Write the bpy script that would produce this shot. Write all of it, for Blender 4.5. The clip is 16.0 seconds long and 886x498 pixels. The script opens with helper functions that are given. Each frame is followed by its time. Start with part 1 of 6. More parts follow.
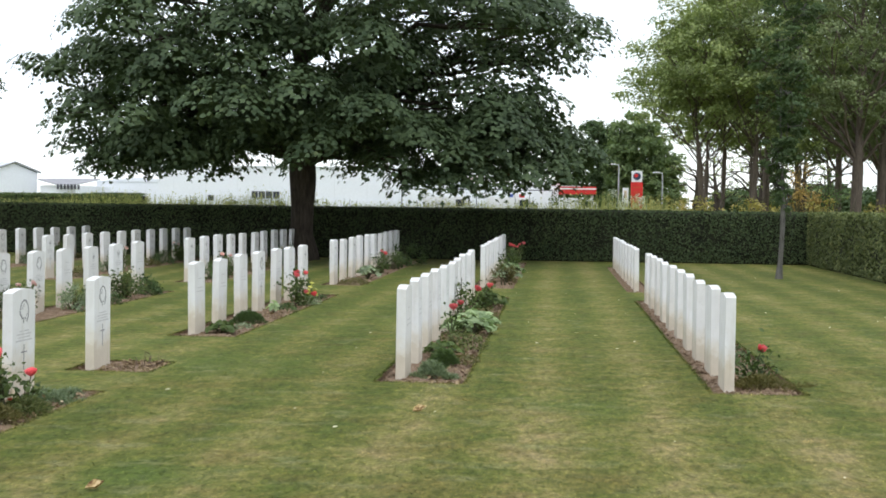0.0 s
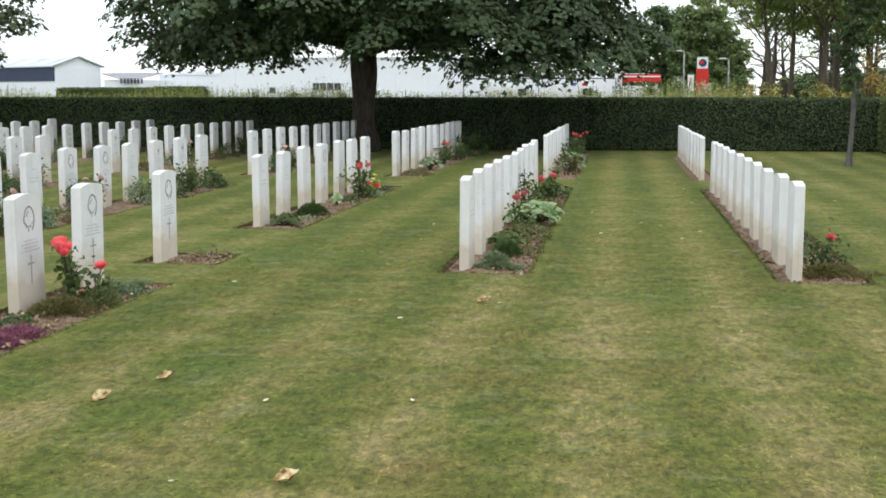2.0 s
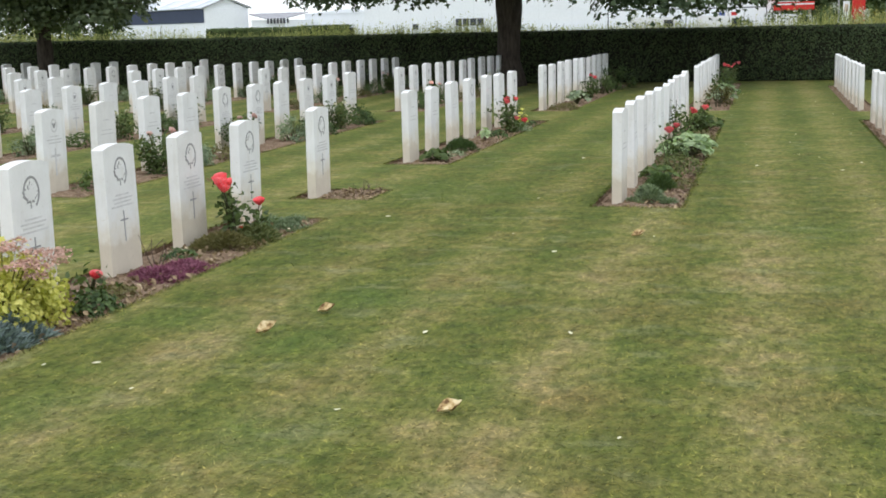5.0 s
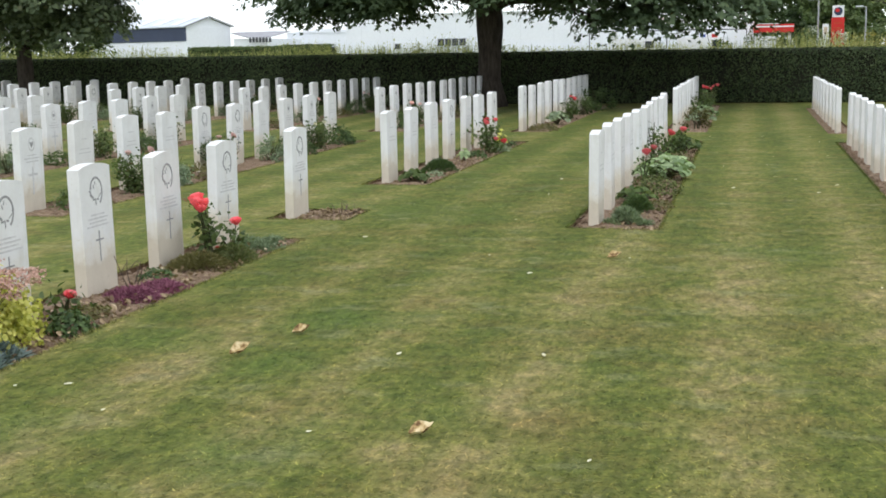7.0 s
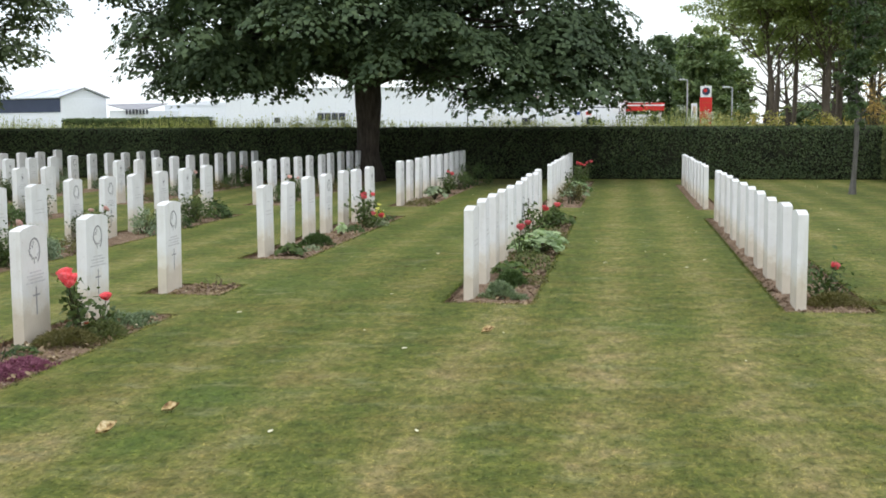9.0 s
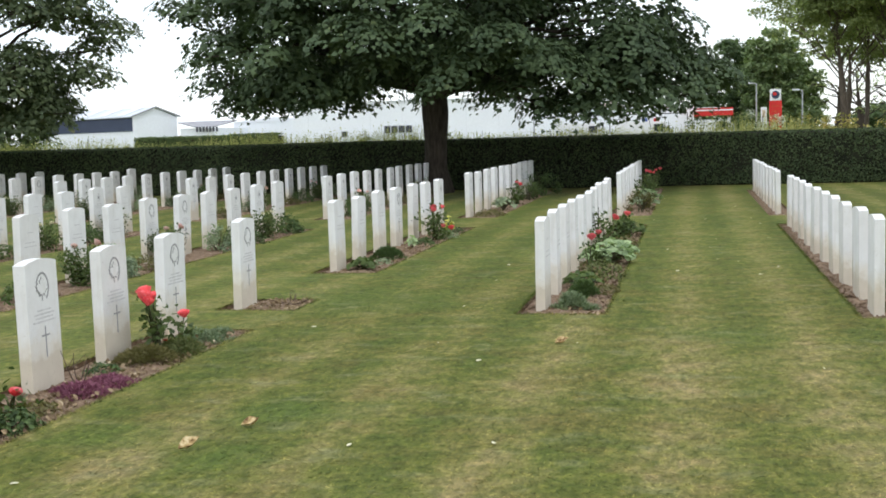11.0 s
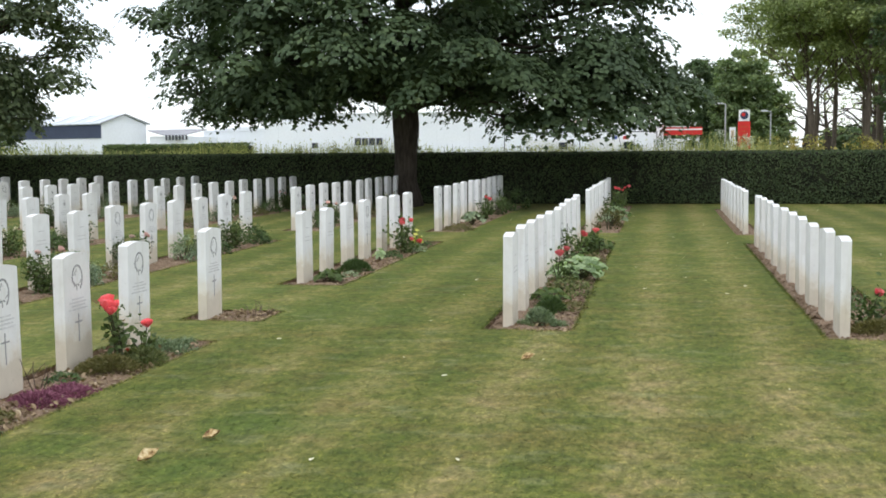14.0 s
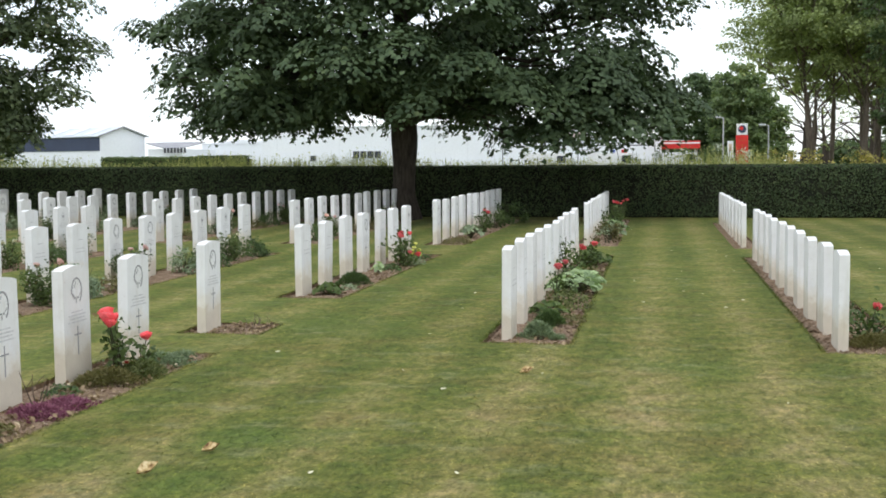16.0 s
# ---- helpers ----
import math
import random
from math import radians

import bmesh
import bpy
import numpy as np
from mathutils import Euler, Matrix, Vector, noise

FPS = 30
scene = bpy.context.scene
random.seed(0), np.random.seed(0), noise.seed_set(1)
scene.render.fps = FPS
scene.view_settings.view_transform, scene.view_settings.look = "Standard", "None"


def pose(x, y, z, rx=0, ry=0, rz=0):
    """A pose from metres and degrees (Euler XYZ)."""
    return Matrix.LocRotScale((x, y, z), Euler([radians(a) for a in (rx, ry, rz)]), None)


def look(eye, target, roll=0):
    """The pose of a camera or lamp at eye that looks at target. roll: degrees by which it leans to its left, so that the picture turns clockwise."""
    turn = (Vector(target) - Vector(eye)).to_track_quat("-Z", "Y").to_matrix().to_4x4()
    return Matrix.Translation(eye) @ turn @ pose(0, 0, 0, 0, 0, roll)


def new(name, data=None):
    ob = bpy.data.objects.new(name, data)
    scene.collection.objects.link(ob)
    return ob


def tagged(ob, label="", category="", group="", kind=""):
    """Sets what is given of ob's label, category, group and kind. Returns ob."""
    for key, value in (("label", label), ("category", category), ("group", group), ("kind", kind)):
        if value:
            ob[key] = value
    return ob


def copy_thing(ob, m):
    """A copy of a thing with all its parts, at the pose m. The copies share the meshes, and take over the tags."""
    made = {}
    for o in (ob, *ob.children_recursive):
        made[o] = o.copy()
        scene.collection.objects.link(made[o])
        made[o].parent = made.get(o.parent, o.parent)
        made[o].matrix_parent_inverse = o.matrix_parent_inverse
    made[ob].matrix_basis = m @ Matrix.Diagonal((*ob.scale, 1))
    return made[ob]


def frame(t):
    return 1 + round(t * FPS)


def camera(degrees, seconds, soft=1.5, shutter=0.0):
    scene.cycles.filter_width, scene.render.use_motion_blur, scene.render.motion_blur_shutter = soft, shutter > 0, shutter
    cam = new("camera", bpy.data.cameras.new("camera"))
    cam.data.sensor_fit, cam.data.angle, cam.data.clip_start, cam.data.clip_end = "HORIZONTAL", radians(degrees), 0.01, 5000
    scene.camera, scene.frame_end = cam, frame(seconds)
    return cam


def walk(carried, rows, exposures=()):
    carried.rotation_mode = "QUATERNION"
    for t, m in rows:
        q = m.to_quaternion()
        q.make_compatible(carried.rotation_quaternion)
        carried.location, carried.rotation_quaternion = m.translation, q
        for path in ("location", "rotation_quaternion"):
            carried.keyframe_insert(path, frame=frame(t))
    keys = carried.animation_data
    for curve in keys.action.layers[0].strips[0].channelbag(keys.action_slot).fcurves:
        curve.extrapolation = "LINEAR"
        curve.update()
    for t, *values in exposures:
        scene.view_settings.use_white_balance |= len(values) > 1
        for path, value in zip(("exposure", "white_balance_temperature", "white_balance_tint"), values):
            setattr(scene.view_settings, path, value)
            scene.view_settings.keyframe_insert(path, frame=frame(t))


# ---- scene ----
cam = camera(39.3, 16.0, soft=1.75)

PATH = [
    (0, (-0.027, -3.178, 1.44), (-0.207, -1.187, 1.368), 0.7),
    (0.5, (-0.023, -3.167, 1.441), (-0.23, -1.181, 1.325), 0.4),
    (1, (-0.027, -3.152, 1.444), (-0.27, -1.173, 1.283), 0.9),
    (1.5, (-0.04, -3.149, 1.441), (-0.304, -1.178, 1.231), 0.6),
    (2, (-0.039, -3.136, 1.44), (-0.316, -1.171, 1.192), 0.0),
    (2.5, (-0.04, -3.144, 1.44), (-0.325, -1.182, 1.178), 0.2),
    (3, (-0.052, -3.144, 1.433), (-0.366, -1.188, 1.155), -0.0),
    (3.5, (-0.058, -3.148, 1.428), (-0.412, -1.205, 1.114), -0.4),
    (4, (-0.084, -3.148, 1.425), (-0.491, -1.219, 1.093), -0.8),
    (4.5, (-0.103, -3.136, 1.417), (-0.571, -1.222, 1.071), -1.4),
    (4.7, (-0.109, -3.132, 1.42), (-0.595, -1.224, 1.071), -1.4),
    (6.8, (-0.08, -3.159, 1.427), (-0.607, -1.255, 1.119), -0.9),
    (7, (-0.07, -3.138, 1.436), (-0.543, -1.221, 1.119), -0.9),
    (7.5, (-0.056, -3.115, 1.451), (-0.427, -1.168, 1.184), -0.7),
    (8, (-0.051, -3.135, 1.456), (-0.369, -1.175, 1.218), 0.2),
    (8.2, (-0.043, -3.127, 1.448), (-0.345, -1.164, 1.218), 0.3),
    (10.3, (-0.029, -3.204, 1.462), (-0.333, -1.236, 1.281), -1.1),
    (10.5, (-0.042, -3.195, 1.465), (-0.364, -1.229, 1.281), -1.3),
    (11, (-0.049, -3.192, 1.467), (-0.443, -1.24, 1.284), -1.6),
    (11.5, (-0.051, -3.185, 1.465), (-0.486, -1.242, 1.277), -2.1),
    (12, (-0.049, -3.174, 1.471), (-0.504, -1.236, 1.284), -1.9),
    (12.5, (-0.052, -3.151, 1.464), (-0.481, -1.205, 1.288), -1.7),
    (13, (-0.053, -3.135, 1.465), (-0.449, -1.182, 1.296), -1.0),
    (13.5, (-0.055, -3.142, 1.47), (-0.421, -1.183, 1.299), -0.5),
    (14, (-0.053, -3.143, 1.465), (-0.397, -1.18, 1.303), -0.4),
    (14.5, (-0.055, -3.147, 1.468), (-0.388, -1.181, 1.315), -0.1),
    (15, (-0.047, -3.15, 1.469), (-0.374, -1.182, 1.32), -0.2),
    (15.5, (-0.056, -3.153, 1.469), (-0.377, -1.185, 1.317), 0.1),
    (16, (-0.058, -3.158, 1.468), (-0.399, -1.193, 1.327), -0.3),
]
walk(cam, [(t, look(eye, target, roll)) for t, eye, target, roll in PATH])


# ---------- world, sun ----------
world = bpy.data.worlds.new("overcast_sky")
scene.world = world
world.use_nodes = True
wn, wl = world.node_tree.nodes, world.node_tree.links
wn.clear()
sky = wn.new("ShaderNodeTexSky")
sky.sky_type, sky.sun_disc = "NISHITA", False
sky.sun_elevation, sky.sun_rotation = radians(68), radians(175)
sky_bg = wn.new("ShaderNodeBackground")
sky_bg.inputs[1].default_value = 0.05
wl.new(sky.outputs[0], sky_bg.inputs[0])
cloud_noise = wn.new("ShaderNodeTexNoise")
cloud_noise.inputs["Scale"].default_value = 1.6
cloud_noise.inputs["Detail"].default_value = 4
cloud_ramp = wn.new("ShaderNodeValToRGB")
cloud_ramp.color_ramp.elements[0].color = (0.78, 0.85, 0.95, 1)
cloud_ramp.color_ramp.elements[1].color = (0.96, 0.985, 1.0, 1)
cloud_ramp.color_ramp.elements[0].position, cloud_ramp.color_ramp.elements[1].position = 0.3, 0.65
cloud_bg = wn.new("ShaderNodeBackground")
cloud_bg.inputs[1].default_value = 1.19
wl.new(cloud_noise.outputs[0], cloud_ramp.inputs[0])
wl.new(cloud_ramp.outputs[0], cloud_bg.inputs[0])
both = wn.new("ShaderNodeAddShader")
wl.new(sky_bg.outputs[0], both.inputs[0])
wl.new(cloud_bg.outputs[0], both.inputs[1])
w_out = wn.new("ShaderNodeOutputWorld")
wl.new(both.outputs[0], w_out.inputs[0])

sun = new("sun", bpy.data.lights.new("sun", "SUN"))
sun.data.energy, sun.data.angle, sun.data.color = 1.1, radians(60), (1.0, 0.98, 0.95)
sun.matrix_world = look((0, 0, 30), (-1.5, 12, 0))


# ---------- materials ----------
class Nodes:
    """A material's node tree with short ways to add nodes."""

    def __init__(self, name):
        self.mat = bpy.data.materials.new(name)
        self.mat.use_nodes = True
        self.tree = self.mat.node_tree
        self.bsdf = self.tree.nodes["Principled BSDF"]
        self.out = self.tree.nodes["Material Output"]

    def add(self, kind, **values):
        n = self.tree.nodes.new(kind)
        for key, value in values.items():
            n.inputs[key].default_value = value
        return n

    def link(self, a, b):
        self.tree.links.new(a, b)

    def noise(self, scale, detail=3.0, rough=0.55, coord=None, stretch=(1, 1, 1)):
        n = self.add("ShaderNodeTexNoise", Scale=scale, Detail=detail, Roughness=rough)
        m = self.tree.nodes.new("ShaderNodeMapping")
        m.inputs["Scale"].default_value = stretch
        if coord is None:
            coord = self.tree.nodes.new("ShaderNodeNewGeometry").outputs["Position"]
        self.link(coord, m.inputs[0])
        self.link(m.outputs[0], n.inputs["Vector"])
        return n.outputs[0]

    def object_coord(self):
        return self.tree.nodes.new("ShaderNodeTexCoord").outputs["Object"]

    def ramp(self, fac, *stops):
        r = self.tree.nodes.new("ShaderNodeValToRGB")
        e = r.color_ramp.elements
        while len(e) < len(stops):
            e.new(0.5)
        for one, (pos, col) in zip(e, stops):
            one.position, one.color = pos, (*col, 1) if len(col) == 3 else col
        self.link(fac, r.inputs[0])
        return r.outputs[0]

    def mix(self, fac, a, b, mode="MIX"):
        n = self.tree.nodes.new("ShaderNodeMixRGB")
        n.blend_type = mode
        for value, sock in ((fac, n.inputs[0]), (a, n.inputs[1]), (b, n.inputs[2])):
            if isinstance(value, (int, float)):
                sock.default_value = value
            elif isinstance(value, tuple):
                sock.default_value = (*value, 1)
            else:
                self.link(value, sock)
        return n.outputs[0]

    def math(self, op, a, b=0.0, clamp=False):
        n = self.tree.nodes.new("ShaderNodeMath")
        n.operation, n.use_clamp = op, clamp
        for value, sock in ((a, n.inputs[0]), (b, n.inputs[1])):
            if isinstance(value, (int, float)):
                sock.default_value = value
            else:
                self.link(value, sock)
        return n.outputs[0]

    def bump(self, height, strength, distance):
        b = self.add("ShaderNodeBump", Strength=strength, Distance=distance)
        self.link(height, b.inputs["Height"])
        self.link(b.outputs[0], self.bsdf.inputs["Normal"])

    def finish(self, colour, rough=0.8, spec=0.3, metal=0.0):
        if isinstance(colour, tuple):
            self.bsdf.inputs["Base Color"].default_value = (*colour, 1)
        else:
            self.link(colour, self.bsdf.inputs["Base Color"])
        self.bsdf.inputs["Roughness"].default_value = rough
        self.bsdf.inputs["Specular IOR Level"].default_value = spec
        self.bsdf.inputs["Metallic"].default_value = metal
        return self.mat


DRY_SPOTS = [(-1.52, 1.47, 0.22), (-1.2, 1.68, 0.26), (-1.26, 0.94, 0.38), (-0.97, 0.59, 0.34), (-0.32, 2.0, 0.22), (-0.17, 1.33, 0.34),
             (-0.25, 4.1, 0.42), (-0.19, 4.9, 0.36), (-1.06, 3.84, 0.42), (-2.11, 4.98, 0.26), (0.13, 0.9, 0.24), (1.5, 4.4, 0.5)]
LUSH_SPOTS = [(-2.2, 2.16, 0.34), (-2.12, 3.1, 0.42), (-3.0, 2.5, 0.34), (-1.85, 0.9, 0.34), (-2.85, 1.0, 0.3), (-3.0, 7.6, 0.9), (0.15, 5.8, 0.45)]
BROWN_SPOTS = [(-0.75, 3.0, 0.40), (-0.82, 1.43, 0.28), (0.02, 1.64, 0.28), (-0.62, 0.71, 0.26), (-0.8, 4.1, 0.3), (-3.3, 27.6, 2.4), (0.15, 3.3, 0.3)]


def lawn_colour(n):
    """Mown turf: stripes along the rows, bleached, brown and lush patches."""
    pos = n.tree.nodes.new("ShaderNodeNewGeometry").outputs["Position"]
    sep = n.tree.nodes.new("ShaderNodeSeparateXYZ")
    n.link(pos, sep.inputs[0])
    big = n.noise(0.33, 3, 0.6)
    mid = n.noise(1.7, 4, 0.65)
    blot = n.noise(5.5, 5, 0.7, stretch=(1.15, 0.75, 1))
    fine = n.noise(40, 3, 0.7, stretch=(1, 0.4, 1))
    # ragged outlines for the single patches
    warp = n.tree.nodes.new("ShaderNodeTexNoise")
    warp.inputs["Scale"].default_value, warp.inputs["Detail"].default_value = 4.5, 4
    n.link(pos, warp.inputs["Vector"])
    bent = n.tree.nodes.new("ShaderNodeVectorMath")
    bent.operation = "MULTIPLY_ADD"
    n.link(warp.outputs["Color"], bent.inputs[0])
    bent.inputs[1].default_value = (0.6, 0.6, 0.0)
    moved = n.tree.nodes.new("ShaderNodeVectorMath")
    moved.operation = "MULTIPLY_ADD"
    n.link(pos, moved.inputs[0])
    moved.inputs[1].default_value, moved.inputs[2].default_value = (1, 1, 0), (-0.3, -0.3, 0.0)
    n.link(moved.outputs[0], bent.inputs[2])

    def spots(rows):
        total = None
        for x, y, r in rows:
            d = n.tree.nodes.new("ShaderNodeVectorMath")
            d.operation = "DISTANCE"
            n.link(bent.outputs[0], d.inputs[0])
            d.inputs[1].default_value = (x, y, 0)
            one = n.math("SUBTRACT", 1.0, n.math("DIVIDE", d.outputs["Value"], r * 1.25), True)
            total = one if total is None else n.math("MAXIMUM", total, one)
        return total

    # greener on the side of the long rows, drier towards the open walk
    side = n.math("MULTIPLY_ADD", sep.outputs[0], 0.06)
    n.tree.nodes[-1].inputs[2].default_value = 0.06
    side = n.math("MINIMUM", n.math("MAXIMUM", side, -0.035), 0.005)
    # drier on the near, open stretch than between the rows
    near = n.math("MINIMUM", n.math("MAXIMUM", n.math("MULTIPLY", n.math("SUBTRACT", 4.5, sep.outputs[1]), 0.014), -0.085), 0.0)
    side = n.math("ADD", side, near)
    stripe = n.math("SINE", n.math("ADD", n.math("MULTIPLY", sep.outputs[0], 7.4), n.math("ADD", n.math("MULTIPLY", big, 1.2), 1.86)))
    dry = n.math("ADD", n.math("MULTIPLY", big, 0.45), n.math("MULTIPLY", mid, 0.52))
    dry = n.math("ADD", dry, n.math("MULTIPLY", n.math("SUBTRACT", blot, 0.53), 0.62))
    dry = n.math("ADD", n.math("ADD", dry, side), n.math("MULTIPLY", stripe, 0.095))
    dry = n.math("ADD", dry, n.math("MULTIPLY", spots(DRY_SPOTS), 0.085))
    col = n.ramp(dry, (0.24, (0.072, 0.098, 0.020)), (0.40, (0.120, 0.135, 0.031)), (0.54, (0.182, 0.175, 0.058)), (0.68, (0.255, 0.212, 0.098)),
                 (0.84, (0.33, 0.27, 0.16)))
    thatch = n.math("MAXIMUM", n.ramp(n.noise(2.3, 5, 0.7), (0.48, (0, 0, 0)), (0.68, (0.55, 0.55, 0.55))),
                    n.math("MULTIPLY", n.math("MULTIPLY", spots(BROWN_SPOTS), mid), 1.3, True))
    col = n.mix(thatch, col, (0.142, 0.112, 0.038))
    lush = n.ramp(n.noise(1.4, 5, 0.7, stretch=(1.3, 0.8, 1)), (0.50, (0, 0, 0)), (0.68, (0.52, 0.52, 0.52)))
    west = n.math("MINIMUM", n.math("MAXIMUM", n.math("SUBTRACT", 0.55, n.math("MULTIPLY", sep.outputs[0], 0.3)), 0.25), 1.0)
    col = n.mix(n.math("MULTIPLY", lush, west), col, (0.094, 0.130, 0.029))
    col = n.mix(n.math("MULTIPLY", spots(LUSH_SPOTS), 0.75, True), col, (0.076, 0.120, 0.024))
    # bluish, bleached leaf tips in drifts
    grey = n.ramp(n.noise(3.1, 4, 0.6, stretch=(0.8, 1.2, 1)), (0.56, (0, 0, 0)), (0.72, (0.55, 0.55, 0.55)))
    col = n.mix(grey, col, (0.205, 0.210, 0.112))
    speck = n.ramp(fine, (0.3, (0.70, 0.73, 0.68)), (0.5, (1, 1, 1)), (0.72, (1.38, 1.33, 1.28)))
    tufts = n.ramp(n.noise(16, 3, 0.6, stretch=(1, 0.45, 1)), (0.32, (0.70, 0.74, 0.68)), (0.5, (1, 1, 1)), (0.7, (1.34, 1.28, 1.25)))
    col = n.mix(1.0, col, tufts, "MULTIPLY")
    col = n.mix(1.0, col, (1.04, 1.035, 0.965), "MULTIPLY")
    return n.mix(1.0, col, speck, "MULTIPLY"), fine


def lawn_material():
    n = Nodes("lawn_turf")
    col, fine = lawn_colour(n)
    n.bump(n.noise(90, 3, 0.7), 0.35, 0.01)
    return n.finish(col, 0.9, 0.15)


def blade_material():
    n = Nodes("grass_blades")
    col, fine = lawn_colour(n)
    rnd = n.tree.nodes.new("ShaderNodeNewGeometry").outputs["Random Per Island"]
    col = n.mix(1.0, col, n.ramp(rnd, (0.0, (0.55, 0.60, 0.52)), (0.55, (1.0, 1.0, 0.96)), (0.85, (1.35, 1.28, 1.2)), (1.0, (2.3, 2.05, 1.9))), "MULTIPLY")
    return n.finish(col, 0.7, 0.2)


def foliage(name, dark, light, tip=None, through_light=0.3, rough=0.55, tint=(1.1, 1.25, 0.6)):
    """Leaves: each one its own tone, some light passing through."""
    n = Nodes(name)
    rnd = n.tree.nodes.new("ShaderNodeNewGeometry").outputs["Random Per Island"]
    stops = [(0.0, dark), (0.75, light)] + ([(0.97, light), (1.0, tip)] if tip else [(1.0, light)])
    col = n.ramp(rnd, *stops)
    patch = n.ramp(n.noise(0.8, 3), (0.35, (0.78, 0.8, 0.75)), (0.65, (1.2, 1.18, 1.1)))
    col = n.mix(1.0, col, patch, "MULTIPLY")
    n.finish(col, rough, 0.22)
    t = n.tree.nodes.new("ShaderNodeBsdfTranslucent")
    n.link(n.mix(1.0, col, tint, "MULTIPLY"), t.inputs[0])
    m = n.tree.nodes.new("ShaderNodeMixShader")
    m.inputs[0].default_value = through_light
    n.link(n.bsdf.outputs[0], m.inputs[1])
    n.link(t.outputs[0], m.inputs[2])
    n.link(m.outputs[0], n.out.inputs[0])
    return n.mat


def stone_material():
    """Pale limestone with lichen specks, weathering streaks and soil splashed on the foot."""
    n = Nodes("white_limestone")
    oc = n.object_coord()
    info = n.tree.nodes.new("ShaderNodeObjectInfo")
    shift = n.tree.nodes.new("ShaderNodeVectorMath")
    shift.operation = "MULTIPLY_ADD"
    n.link(oc, shift.inputs[0])
    shift.inputs[1].default_value = (1, 1, 1)
    comb = n.tree.nodes.new("ShaderNodeCombineXYZ")
    for i in range(3):
        n.link(n.math("MULTIPLY", info.outputs["Random"], 20.0 + 7 * i), comb.inputs[i])
    n.link(comb.outputs[0], shift.inputs[2])
    c = shift.outputs[0]
    base = n.ramp(n.noise(5, 4, 0.6, c), (0.3, (0.74, 0.735, 0.725)), (0.7, (0.83, 0.83, 0.825)))
    base = n.mix(1.0, base, n.ramp(info.outputs["Random"], (0, (0.95, 0.94, 0.92)), (1, (1.0, 1.0, 1.0))), "MULTIPLY")
    streak = n.ramp(n.noise(9, 4, 0.6, c, (1.5, 1.5, 0.25)), (0.55, (1, 1, 1)), (0.8, (0.84, 0.82, 0.77)))
    base = n.mix(0.8, base, streak, "MULTIPLY")
    speck = n.ramp(n.noise(60, 2, 0.5, c), (0.66, (1, 1, 1)), (0.76, (0.74, 0.72, 0.66)))
    base = n.mix(0.6, base, speck, "MULTIPLY")
    sep = n.tree.nodes.new("ShaderNodeSeparateXYZ")
    n.link(oc, sep.inputs[0])
    edge = n.math("ADD", sep.outputs[2], n.math("MULTIPLY", n.noise(6.5, 5, 0.7, c), -0.36))
    splash = n.ramp(edge, (-0.0, (0.74, 0.62, 0.43)), (0.06, (0.90, 0.83, 0.70)), (0.20, (1, 1, 1)))
    base = n.mix(0.68, base, splash, "MULTIPLY")
    head = n.math("ADD", sep.outputs[2], n.math("MULTIPLY", n.noise(11, 5, 0.7, c, (1, 1, 0.6)), 0.55))
    algae = n.ramp(head, (1.04, (1, 1, 1)), (1.14, (0.66, 0.66, 0.63)))
    base = n.mix(0.6, base, algae, "MULTIPLY")
    n.bump(n.noise(120, 3, 0.6, c), 0.25, 0.004)
    return n.finish(base, 0.85, 0.25)


def plain(name, colour, rough=0.7, scale=4.0, vary=0.12, metal=0.0, bump=0.0):
    """Paint, metal or plaster with faint patches and grain."""
    n = Nodes(name)
    lo, hi = tuple(v * (1 - vary) for v in colour), tuple(min(1, v * (1 + vary)) for v in colour)
    col = n.ramp(n.noise(scale, 4, 0.6), (0.35, lo), (0.65, hi))
    col = n.mix(0.5, col, n.ramp(n.noise(scale * 14, 2), (0.4, (0.93, 0.93, 0.93)), (0.6, (1, 1, 1))), "MULTIPLY")
    if bump:
        n.bump(n.noise(scale * 8, 3), bump, 0.02)
    return n.finish(col, rough, 0.3, metal)


def soil_material():
    n = Nodes("bare_soil")
    col = n.ramp(n.noise(14, 5, 0.7), (0.3, (0.12, 0.078, 0.050)), (0.5, (0.235, 0.162, 0.108)), (0.7, (0.36, 0.26, 0.18)))
    chips = n.ramp(n.noise(55, 2, 0.5), (0.62, (0, 0, 0)), (0.7, (1, 1, 1)))
    col = n.mix(chips, col, (0.45, 0.38, 0.30))
    n.bump(n.noise(40, 4, 0.7), 0.9, 0.03)
    return n.finish(col, 0.95, 0.1)


def bark_material(name, a, b):
    n = Nodes(name)
    col = n.ramp(n.noise(7, 5, 0.7, stretch=(2.2, 2.2, 0.45)), (0.32, a), (0.68, b))
    n.bump(n.noise(16, 4, 0.7, stretch=(2.5, 2.5, 0.35)), 0.9, 0.04)
    return n.finish(col, 0.92, 0.15)


LAWN, BLADE, SOIL, STONE = lawn_material(), blade_material(), soil_material(), stone_material()
# the shade inside the cut lines is painted into these two greys
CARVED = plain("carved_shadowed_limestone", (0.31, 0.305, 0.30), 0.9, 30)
CARVED_FAINT = plain("carved_faintly_shadowed_limestone", (0.62, 0.61, 0.60), 0.9, 30)
BARK = bark_material("grey_brown_bark", (0.035, 0.028, 0.022), (0.10, 0.082, 0.065))
BARK_WARM = bark_material("reddish_bark", (0.10, 0.078, 0.062), (0.21, 0.17, 0.14))
BARK_YOUNG = bark_material("smooth_grey_bark", (0.10, 0.095, 0.085), (0.2, 0.19, 0.17))
LEAF_MAPLE = foliage("deep_green_leaves", (0.057, 0.090, 0.049), (0.088, 0.127, 0.061), (0.115, 0.15, 0.065), 0.14)
